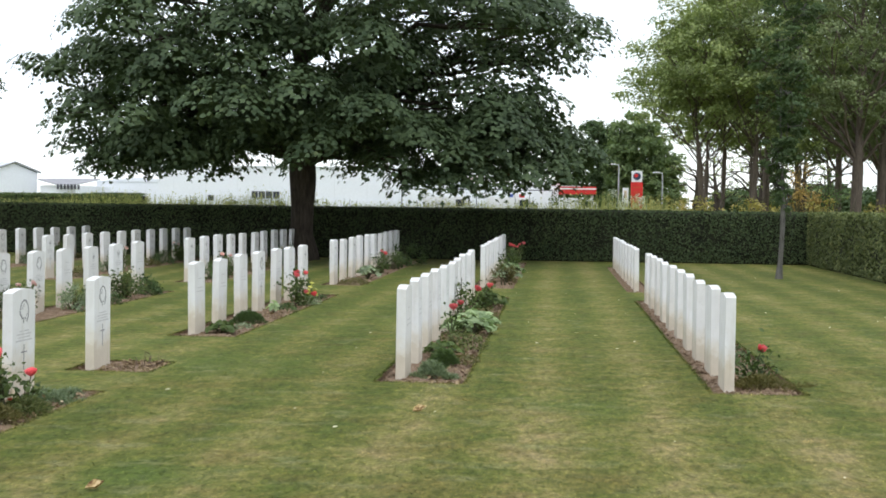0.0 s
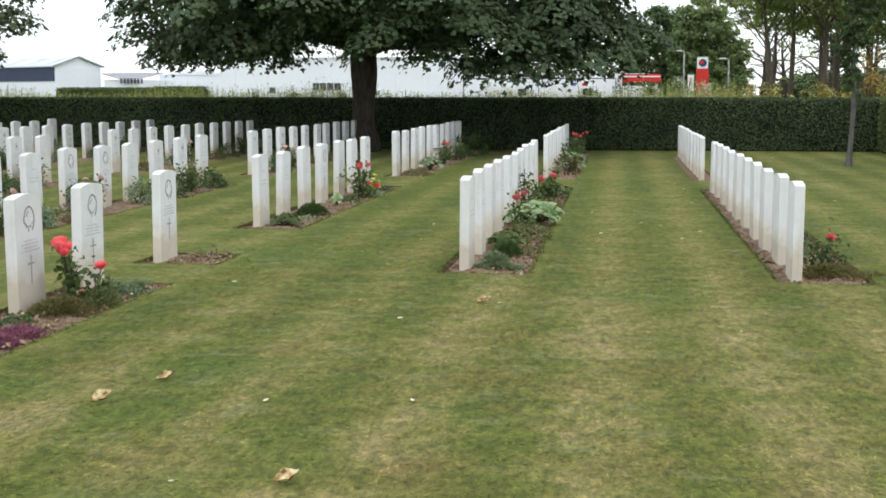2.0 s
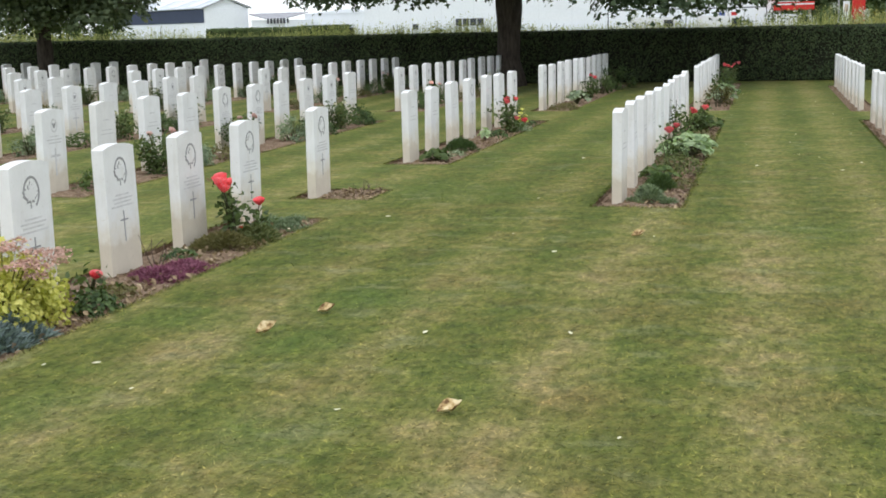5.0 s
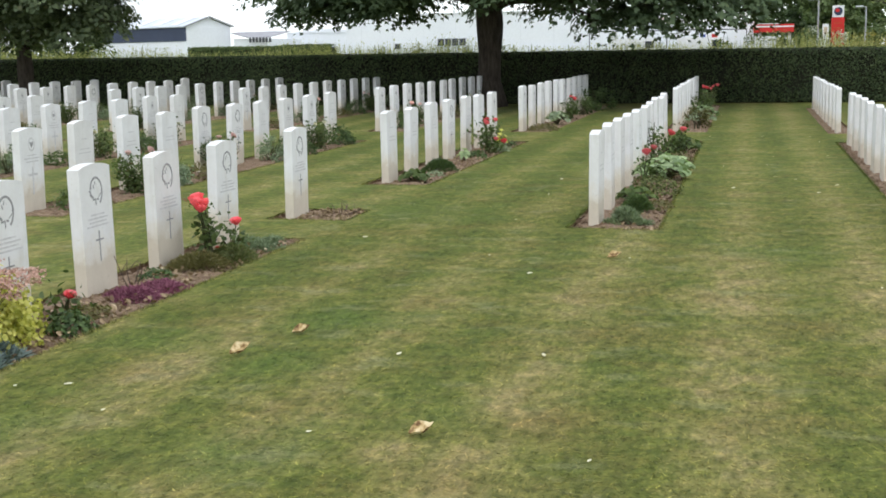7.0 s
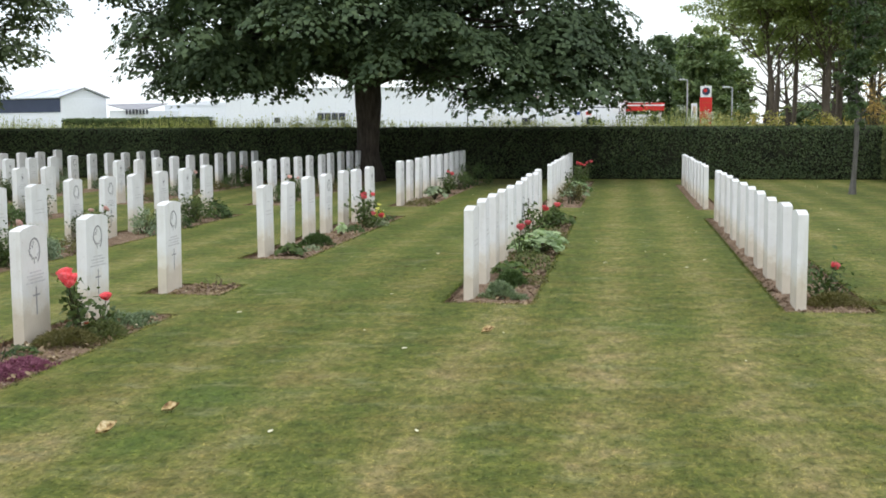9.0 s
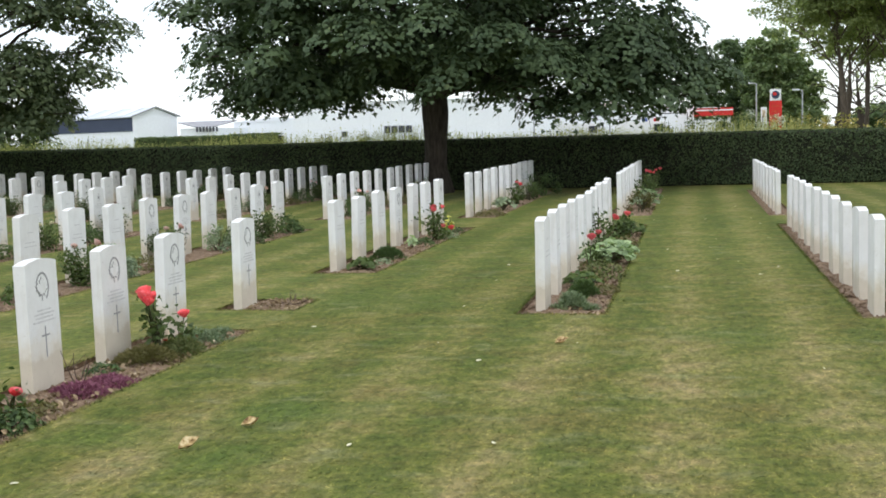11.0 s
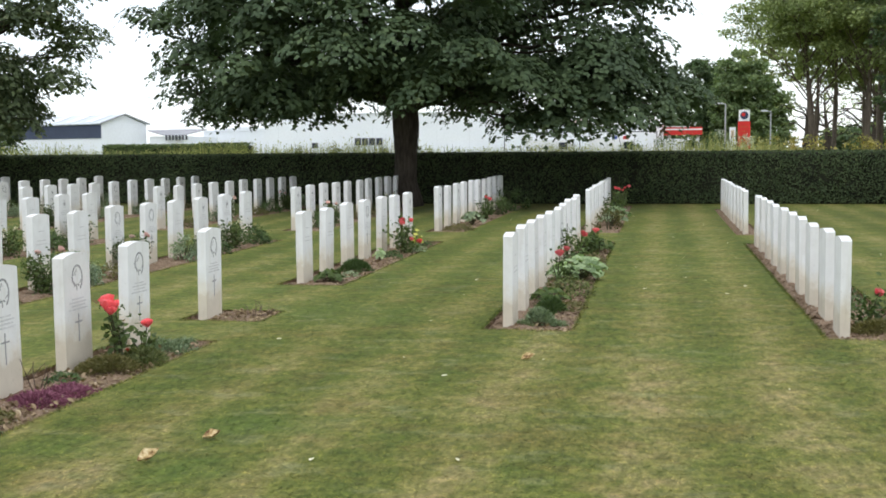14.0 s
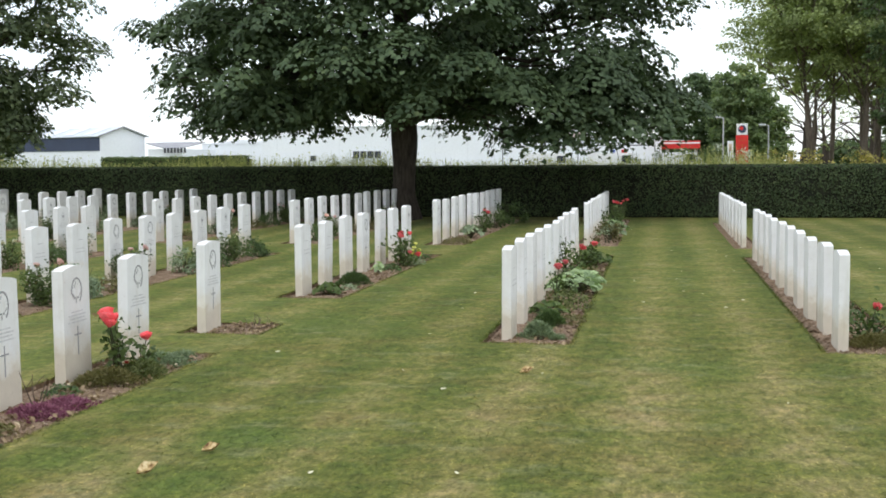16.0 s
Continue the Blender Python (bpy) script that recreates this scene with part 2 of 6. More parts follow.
LEAF_LIGHTER = foliage("mid_green_leaves", (0.05, 0.085, 0.028), (0.135, 0.185, 0.065), (0.20, 0.21, 0.08), 0.35)
LEAF_SIDE = foliage("grey_green_tree_leaves", (0.062, 0.088, 0.048), (0.135, 0.172, 0.090), (0.21, 0.21, 0.12), 0.3)
# Two tones for the tall crowns; the brighter paints the left ones as lit
LEAF_OLIVE = foliage("olive_green_leaves", (0.185, 0.235, 0.100), (0.320, 0.375, 0.160), (0.39, 0.39, 0.17), 0.25)
LEAF_GROVE_DIM = foliage("dim_grey_olive_leaves", (0.138, 0.175, 0.092), (0.235, 0.280, 0.145), (0.30, 0.30, 0.16), 0.22)
LEAF_STATION = foliage("fresh_green_far_leaves", (0.115, 0.172, 0.082), (0.21, 0.27, 0.13), None, 0.35)
LEAF_FAR = foliage("blue_green_leaves", (0.060, 0.100, 0.050), (0.120, 0.170, 0.082), None, 0.3)
LEAF_HEDGE = foliage("clipped_hedge_leaves", (0.043, 0.067, 0.033), (0.088, 0.118, 0.055), (0.12, 0.145, 0.07), 0.12, 0.8)
# Yellower than the north hedge; light on that side is painted into the tone
LEAF_OLIVE_HEDGE_LIT = foliage("lit_olive_hedge_leaves", (0.10, 0.125, 0.055), (0.21, 0.24, 0.105), (0.29, 0.28, 0.13), 0.18, 0.75)
# near-black core: the shade between the leaves is put into its colour
HEDGE_CORE = plain("hedge_core_shade", (0.020, 0.022, 0.012), 0.95, 3, 0.4, bump=0.6)
LEAF_GOLD = foliage("golden_shrub_leaves", (0.22, 0.205, 0.07), (0.45, 0.38, 0.145), (0.52, 0.35, 0.13), 0.38)
LEAF_RUST = foliage("rusty_orange_leaves", (0.20, 0.145, 0.055), (0.40, 0.27, 0.10), (0.44, 0.34, 0.13), 0.3)
LEAF_WEED = foliage("seeding_weeds", (0.20, 0.22, 0.07), (0.52, 0.50, 0.26), None, 0.4, 0.7)
LEAF_BRAMBLE = foliage("pale_bramble_leaves", (0.16, 0.19, 0.07), (0.36, 0.38, 0.18), (0.5, 0.48, 0.28), 0.35)
LEAF_PALE = foliage("white_flowering_leaves", (0.32, 0.35, 0.32), (0.7, 0.72, 0.7), None, 0.3)
LEAF_ROSE = foliage("rose_leaves", (0.05, 0.078, 0.03), (0.125, 0.17, 0.066), (0.19, 0.12, 0.07), 0.3)
LEAF_GREYGREEN = foliage("grey_green_leaves", (0.13, 0.18, 0.115), (0.29, 0.35, 0.23), None, 0.25)
LEAF_DARK = foliage("dark_green_cushion_leaves", (0.042, 0.072, 0.030), (0.11, 0.165, 0.062), None, 0.25)
LEAF_BROWN = foliage("olive_brown_heather", (0.115, 0.108, 0.044), (0.185, 0.165, 0.070), (0.25, 0.18, 0.10), 0.25)
LEAF_MOSS = foliage("mossy_green_heather", (0.075, 0.095, 0.035), (0.17, 0.19, 0.075), (0.24, 0.18, 0.10), 0.25)
LEAF_PURPLE = foliage("purple_leaves", (0.15, 0.050, 0.085), (0.33, 0.135, 0.20), (0.42, 0.26, 0.25), 0.25, 0.6, (1.0, 0.8, 0.9))
LEAF_LIME = foliage("lime_yellow_leaves", (0.34, 0.35, 0.07), (0.70, 0.66, 0.22), (0.76, 0.64, 0.30), 0.35)
LEAF_HOSTA = foliage("pale_green_broad_leaves", (0.19, 0.27, 0.14), (0.42, 0.52, 0.31), None, 0.3)
LEAF_BLUE = foliage("blue_grey_blades", (0.085, 0.115, 0.12), (0.20, 0.255, 0.265), None, 0.2)
FLOWER_HEADS = foliage("dusty_pink_flower_heads", (0.42, 0.25, 0.21), (0.62, 0.42, 0.37), (0.66, 0.50, 0.34), 0.2, 0.7, (1.0, 0.95, 0.9))
LITTER = foliage("dry_leaf_litter", (0.15, 0.10, 0.065), (0.40, 0.30, 0.20), (0.70, 0.60, 0.46), 0.1, 0.9)
PETAL_RED = foliage("coral_red_petals", (0.82, 0.11, 0.15), (0.95, 0.34, 0.38), None, 0.3, 0.6, (1.0, 0.9, 0.9))
PETAL_PINK = foliage("pale_pink_petals", (0.82, 0.52, 0.51), (0.90, 0.76, 0.74), None, 0.3, 0.6, (1.0, 0.95, 0.95))
PETAL_WHITE = foliage("cream_petals", (0.62, 0.60, 0.48), (0.8, 0.78, 0.68), None, 0.3, 0.6, (1.0, 1.0, 0.9))
STEM = plain("woody_stem", (0.075, 0.075, 0.035), 0.8, 20)
TWIG = plain("dead_twig", (0.14, 0.10, 0.075), 0.9, 20)
def dry_leaf_material():
    n = Nodes("dry_fallen_leaf")
    # dark brown blotches also stand in for shade in the curls
    col = n.ramp(n.noise(28, 4, 0.6), (0.40, (0.14, 0.075, 0.03)), (0.50, (0.48, 0.34, 0.15)), (0.62, (0.74, 0.62, 0.38)))
    return n.finish(col, 0.75, 0.3)


FALLEN = dry_leaf_material()
FALLEN_PALE = foliage("pale_fallen_petal", (0.60, 0.55, 0.40), (0.80, 0.76, 0.62), None, 0.2, 0.8)
WALL_WHITE = plain("white_cladding", (0.90, 0.925, 0.96), 0.6, 0.4, 0.015)
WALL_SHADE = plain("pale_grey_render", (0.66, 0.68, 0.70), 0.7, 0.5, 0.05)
WALL_JOINT = plain("white_cladding_joint", (0.80, 0.82, 0.85), 0.6, 0.4, 0.02)
WALL_PINK = plain("pale_pink_render", (0.72, 0.58, 0.52), 0.8, 0.5, 0.05)
ROOF_GREY = plain("grey_roof_sheet", (0.33, 0.33, 0.35), 0.6, 0.6, 0.1)
ROOF_PALE = plain("pale_roof_sheet", (0.62, 0.66, 0.70), 0.5, 0.6, 0.06)
ROOF_LIGHT = plain("milky_roof_light", (0.80, 0.83, 0.86), 0.35, 0.6, 0.04)
BAND_BLUE = plain("dark_blue_cladding", (0.045, 0.06, 0.11), 0.5, 0.5, 0.1)
FRAME_DARK = plain("dark_painted_steel", (0.08, 0.085, 0.09), 0.5, 2)
LETTER_GREY = plain("dark_grey_letters", (0.10, 0.10, 0.12), 0.6, 2)
RED_SHEET = plain("red_sheet", (0.62, 0.035, 0.03), 0.45, 0.8, 0.06)
WHITE_SHEET = plain("white_sheet", (0.80, 0.80, 0.80), 0.45, 0.8, 0.04)
BLUE_SHEET = plain("blue_sheet", (0.10, 0.15, 0.42), 0.5, 0.8, 0.06)
STEEL = plain("galvanised_steel", (0.42, 0.43, 0.43), 0.5, 3, 0.08, 0.6)
RUBBER = plain("black_rubber", (0.02, 0.02, 0.02), 0.8, 5)
CANDLE_RED = plain("red_plastic", (0.55, 0.06, 0.03), 0.4, 12)
CANDLE_CAP = plain("pale_cap", (0.62, 0.5, 0.36), 0.5, 12)


def glass_material():
    n = Nodes("window_glass")
    return n.finish((0.03, 0.035, 0.045), 0.08, 0.6)


GLASS = glass_material()


# ---------- mesh helpers ----------
def mesh_of(name, verts, faces, mat, smooth=False):
    """A mesh from vertex rows and faces of one size (an array) or of any size (a list)."""
    me = bpy.data.meshes.new(name)
    verts = np.asarray(verts, dtype=np.float32)
    if isinstance(faces, np.ndarray):
        n, k = faces.shape
        me.vertices.add(len(verts))
        me.vertices.foreach_set("co", verts.ravel())
        me.loops.add(n * k)
        me.loops.foreach_set("vertex_index", faces.astype(np.int32).ravel())
        me.polygons.add(n)
        me.polygons.foreach_set("loop_start", np.arange(0, n * k, k, dtype=np.int32))
        me.update(calc_edges=True)
    else:
        me.from_pydata([tuple(map(float, v)) for v in verts], [], faces)
    if smooth:
        me.polygons.foreach_set("use_smooth", np.ones(len(me.polygons), dtype=bool))
    if mat:
        me.materials.append(mat)
    me.validate()
    return me


def from_bm(name, bm, mat, smooth=False):
    me = bpy.data.meshes.new(name)
    bmesh.ops.recalc_face_normals(bm, faces=bm.faces)
    bm.to_mesh(me)
    bm.free()
    if smooth:
        me.polygons.foreach_set("use_smooth", np.ones(len(me.polygons), dtype=bool))
    me.materials.append(mat)
    return me


def part(name, me, parent, label=""):
    ob = new(name, me)
    ob.parent = parent
    if label:
        ob["label"] = label
    return ob


def box_bm(bm, x0, x1, y0, y1, z0, z1, bevel=0.0):
    made = bmesh.ops.create_cube(bm, size=1.0)["verts"]
    for v in made:
        v.co = Vector(((x0 + x1) / 2 + v.co.x * (x1 - x0), (y0 + y1) / 2 + v.co.y * (y1 - y0), (z0 + z1) / 2 + v.co.z * (z1 - z0)))
    if bevel:
        edges = list({e for v in made for e in v.link_edges})
        bmesh.ops.bevel(bm, geom=edges, offset=bevel, segments=2, affect="EDGES", profile=0.6)


def box(name, x0, x1, y0, y1, z0, z1, mat, bevel=0.0):
    bm = bmesh.new()
    box_bm(bm, x0, x1, y0, y1, z0, z1, bevel)
    return from_bm(name, bm, mat)


def tube(path, radii, segs=7):
    """Vertices and quads of a tapering tube along a path."""
    path = np.asarray(path, float)
    tang = np.gradient(path, axis=0)
    tang /= np.linalg.norm(tang, axis=1, keepdims=True) + 1e-9
    ref = np.where(np.abs(tang[:, 2:3]) > 0.9, np.array([[1.0, 0, 0]]), np.array([[0, 0, 1.0]]))
    u = np.cross(tang, ref)
    u /= np.linalg.norm(u, axis=1, keepdims=True) + 1e-9
    w = np.cross(tang, u)
    a = np.linspace(0, 2 * np.pi, segs, endpoint=False)
    ring = np.cos(a)[None, :, None] * u[:, None] + np.sin(a)[None, :, None] * w[:, None]
    verts = (path[:, None] + ring * np.asarray(radii, float)[:, None, None]).reshape(-1, 3)
    i, j = np.meshgrid(np.arange(len(path) - 1), np.arange(segs), indexing="ij")
    a0, b0 = (i * segs + j).ravel(), (i * segs + (j + 1) % segs).ravel()
    return verts, np.stack([a0, b0, b0 + segs, a0 + segs], 1)


def tubes_mesh(name, tubes, mat):
    verts, faces, off = [], [], 0
    for v, f in tubes:
        verts.append(v)
        faces.append(f + off)
        off += len(v)
    return mesh_of(name, np.concatenate(verts), np.concatenate(faces), mat, True)


OVAL = np.array([[0, 0, 0], [0.32, 0.38, 0.05], [0.24, 0.75, 0.02], [0, 1.0, -0.12], [-0.24, 0.75, 0.02], [-0.32, 0.38, 0.05]])
OVAL_FACES = np.array([[0, 1, 2, 3], [0, 3, 4, 5]])
MAPLE = np.array([[0, 0, 0], [0.55, 0.34, -0.06], [0.24, 0.56, 0.03], [0, 1.05, -0.15], [-0.24, 0.56, 0.03], [-0.55, 0.34, -0.06]])
MAPLE_FACES = np.array([[0, 1, 2], [0, 2, 3], [0, 3, 4], [0, 4, 5]])
DIAMOND = np.array([[0, 0, 0], [0.34, 0.5, 0.06], [0, 1.0, -0.05], [-0.34, 0.5, 0.06]])
DIAMOND_FACES = np.array([[0, 1, 2], [0, 2, 3]])


def leaves(rng, centres, normals, size, shape="diamond", spread=0.6, vary=0.35, droop=0.0):
    """Leaf verts and faces: one leaf at each centre, facing about its normal."""
    tpl, fac = {"diamond": (DIAMOND, DIAMOND_FACES), "oval": (OVAL, OVAL_FACES), "maple": (MAPLE, MAPLE_FACES)}[shape]
    n = len(centres)
    nor = normals + rng.normal(0, spread, (n, 3))
    nor /= np.linalg.norm(nor, axis=1, keepdims=True) + 1e-9
    d = rng.normal(0, 1, (n, 3))
    d[:, 2] -= droop
    d -= nor * np.sum(d * nor, 1, keepdims=True)
    d /= np.linalg.norm(d, axis=1, keepdims=True) + 1e-9
    s = np.cross(d, nor)
    k = size * (1 + rng.uniform(-vary, vary, n))
    v = (tpl[None, :, 0, None] * s[:, None] + (tpl[None, :, 1, None] - 0.5) * d[:, None] + tpl[None, :, 2, None] * nor[:, None]) * k[:, None, None]
    v += centres[:, None]
    f = fac[None] + (np.arange(n) * len(tpl))[:, None, None]
    return v.reshape(-1, 3), f.reshape(-1, fac.shape[1])


def joined(pieces):
    verts, faces, off = [], [], 0
    for v, f in pieces:
        verts.append(v)
        faces.append(f + off)
        off += len(v)
    return np.concatenate(verts), np.concatenate(faces)


# ---------- plan: rows of headstones run along y, 2.665 m apart ----------
STEP = 0.97
ROW_X = [-4.0 - 2.665 * k for k in range(8)]      # back faces of the long rows
WALK_ROW, OPEN_ROW = -1.326, 1.322


def run(start, count):
    return [start + STEP * i for i in range(count)]


def in_view(x, y):
    return (x + 0.05) / (y + 3.15) > -0.80


STONES = [(OPEN_ROW, y) for y in run(6.70, 10) + run(18.05, 9)]
STONES += [(WALK_ROW, y) for y in run(6.93, 10) + run(18.45, 10)]
STONES += [(ROW_X[0], y) for y in run(2.51, 4) + [7.04] + run(9.97, 7) + run(18.52, 10)]
for x in ROW_X[1:]:
    STONES += [(x, y) for y in run(7.03, 10) + run(18.6, 10) if in_view(x, y)]

BEDS = [(OPEN_ROW - 0.12, OPEN_ROW + 0.60, 6.52, 15.95), (OPEN_ROW - 0.13, OPEN_ROW + 0.30, 17.85, 26.4),
        (WALK_ROW - 0.14, WALK_ROW + 0.59, 6.72, 16.2), (WALK_ROW - 0.14, WALK_ROW + 0.59, 18.2, 28.0),
        (ROW_X[0] - 0.13, ROW_X[0] + 0.60, 0.6, 5.86), (ROW_X[0] - 0.13, ROW_X[0] + 0.60, 6.92, 7.62),
        (ROW_X[0] - 0.13, ROW_X[0] + 0.60, 9.72, 16.1), (ROW_X[0] - 0.13, ROW_X[0] + 0.60, 18.3, 28.0)]
for x in ROW_X[1:]:
    y0 = max(6.8, -x / 0.8 - 3.6)
    if y0 < 16:
        BEDS.append((x - 0.13, x + 0.60, y0, 16.2))
    BEDS.append((x - 0.13, x + 0.60, max(18.35, y0), 28.0))

HEDGE_Y, HEDGE_X, HEDGE_TOP = 29.2, 6.4, 1.31


# ---------- ground: one sheet with the beds cut out ----------
def ground():
    xs = sorted({-900.0, -60.0, 60.0, 900.0, *(b[0] for b in BEDS), *(b[1] for b in BEDS)})
    ys = sorted({-60.0, 60.0, 1500.0, *(b[2] for b in BEDS), *(b[3] for b in BEDS)})
    verts = [(x, y, 0) for y in ys for x in xs]
    faces = []
    for j in range(len(ys) - 1):
        for i in range(len(xs) - 1):
            cx, cy = (xs[i] + xs[i + 1]) / 2, (ys[j] + ys[j + 1]) / 2
            if not any(b[0] < cx < b[1] and b[2] < cy < b[3] for b in BEDS):
                a = j * len(xs) + i
                faces.append((a, a + 1, a + 1 + len(xs), a + len(xs)))
    return tagged(new("ground", mesh_of("ground", verts, faces, LAWN)), "mown green lawn with dry yellow patches", "lawn", kind="structure")


ground()


def flower_bed(b, seed):
    """Bare soil a little below the turf, with a cut edge and clods."""
    rng = np.random.default_rng(seed)
    x0, x1, y0, y1 = b
    nx, ny = 12, max(8, int((y1 - y0) / 0.08))
    gx, gy = np.meshgrid(np.linspace(x0, x1, nx), np.linspace(y0, y1, ny))
    z = -0.022 + rng.normal(0, 0.009, gx.shape)
    z += 0.018 * np.cos((gx - (x0 + x1) / 2) / (x1 - x0) * 3.0)
    rim = (gx == x0) | (gx == x1) | (gy == y0) | (gy == y1)
    z[rim] = -0.044
    verts = np.stack([gx, gy, z], -1).reshape(-1, 3)
    i, j = np.meshgrid(np.arange(ny - 1), np.arange(nx - 1), indexing="ij")
    a = (i * nx + j).ravel()
    quads = [tuple(q) for q in np.stack([a, a + 1, a + 1 + nx, a + nx], 1)]
    verts = [tuple(v) for v in verts]
    k = len(verts)
    for zz in (0.0, -0.075):
        verts += [(x0, y0, zz), (x1, y0, zz), (x1, y1, zz), (x0, y1, zz)]
    for s in range(4):
        t = (s + 1) % 4
        quads.append((k + s, k + t, k + 4 + t, k + 4 + s))
    bed = tagged(new("flower_bed", mesh_of("flower_bed", verts, quads, SOIL)), "strip of bare brown soil cut into the lawn", "flower bed",
                 kind="structure")
    if y0 < 17:
        n = int((y1 - y0) * 130)
        c = np.stack([rng.uniform(x0 + 0.02, x1 - 0.02, n), rng.uniform(y0 + 0.02, y1 - 0.02, n), np.full(n, -0.008)], 1)
        r = rng.uniform(0.006, 0.024, n)
        octa = np.array([[1, 0, 0], [0, 1, 0], [-1, 0, 0], [0, -1, 0], [0, 0, 0.8], [0, 0, -0.8]])
        of = np.array([[0, 1, 4], [1, 2, 4], [2, 3, 4], [3, 0, 4], [1, 0, 5], [2, 1, 5], [3, 2, 5], [0, 3, 5]])
        v = c[:, None] + octa[None] * r[:, None, None] * rng.uniform(0.6, 1.3, (n, 6, 1))
        f = (of[None] + (np.arange(n) * 6)[:, None, None]).reshape(-1, 3)
        tagged(part("soil_clods", mesh_of("soil_clods", v.reshape(-1, 3), f, SOIL), bed), kind="stuff")
    return bed


for i, b in enumerate(BEDS):
    flower_bed(b, 50 + i)


def grass_blades():
    """Short blades standing on the lawn where the camera passes nearest."""
    rng = np.random.default_rng(3)
    n = 420000
    p = np.stack([rng.uniform(-4.0, 3.5, n), -0.9 + 12.4 * rng.uniform(0, 1, n) ** 1.6, np.zeros(n)], 1)
    fade = np.clip((11.5 - p[:, 1]) / 4.0, 0, 1) * np.clip((p[:, 1] + 0.9) / 1.3, 0, 1) * np.clip((p[:, 0] + 4.0) / 0.9, 0, 1) * np.clip((3.5 - p[:, 0]) / 0.9, 0, 1)
    keep = rng.uniform(0, 1, n) < fade
    for b in BEDS:
        keep &= ~((p[:, 0] > b[0]) & (p[:, 0] < b[1]) & (p[:, 1] > b[2]) & (p[:, 1] < b[3]))
    p = p[keep]
    n = len(p)
    a = rng.uniform(0, 2 * np.pi, n)
    w = rng.uniform(0.0014, 0.0036, n)
    h = rng.uniform(0.002, 0.008, n)
    lean = rng.uniform(0, 2 * np.pi, n)
    out_by = rng.uniform(0.014, 0.042, n)
    s = np.stack([np.cos(a) * w, np.sin(a) * w, np.zeros(n)], 1)
    tip = p + np.stack([np.cos(lean) * out_by, np.sin(lean) * out_by, h], 1)
    v = np.stack([p - s, p + s, tip], 1).reshape(-1, 3)
    f = np.arange(3 * n).reshape(-1, 3)
    tagged(new("grass", mesh_of("grass", v, f, BLADE)), "short mown grass blades of the lawn", "grass", kind="stuff")


grass_blades()


def edge_fringe():
    """Longer blades hanging over the cut edges of the nearer beds."""
    g = np.random.default_rng(13)
    feet, ways = [], []
    for x0, x1, y0, y1 in BEDS:
        if y0 > 12 or x0 < -7:
            continue
        top = min(y1, 16.0)
        for (ax, ay), (bx, by), way in (((x0, y0), (x1, y0), (0, 1)), ((x0, y0), (x0, top), (1, 0)), ((x1, y0), (x1, top), (-1, 0)), ((x0, top), (x1, top), (0, -1))):
            k = int(math.hypot(bx - ax, by - ay) * 650)
            u = g.uniform(0, 1, k)[:, None]
            feet.append(np.array([[ax, ay]]) * (1 - u) + np.array([[bx, by]]) * u + g.normal(-0.008, 0.010, (k, 1)) * np.array([way]))
            ways.append(np.tile(way, (k, 1)) * g.uniform(0.2, 1.0, (k, 1)) + g.normal(0, 0.5, (k, 2)))
    p, w = np.concatenate(feet), np.concatenate(ways)
    k = len(p)
    p = np.concatenate([p, np.zeros((k, 1)) - 0.002], 1)
    out = np.concatenate([w * 0.018, g.uniform(0.004, 0.020, (k, 1))], 1)
    side = np.stack([-w[:, 1], w[:, 0], np.zeros(k)], 1)
    side *= 0.0025 / (np.linalg.norm(side, axis=1, keepdims=True) + 1e-6)
    v = np.stack([p - side, p + side, p + out], 1).reshape(-1, 3)
    tagged(new("grass_fringe", mesh_of("grass_fringe", v, np.arange(3 * k).reshape(-1, 3), BLADE)), "ragged grass along the cut bed edges", "grass", kind="stuff")


edge_fringe()


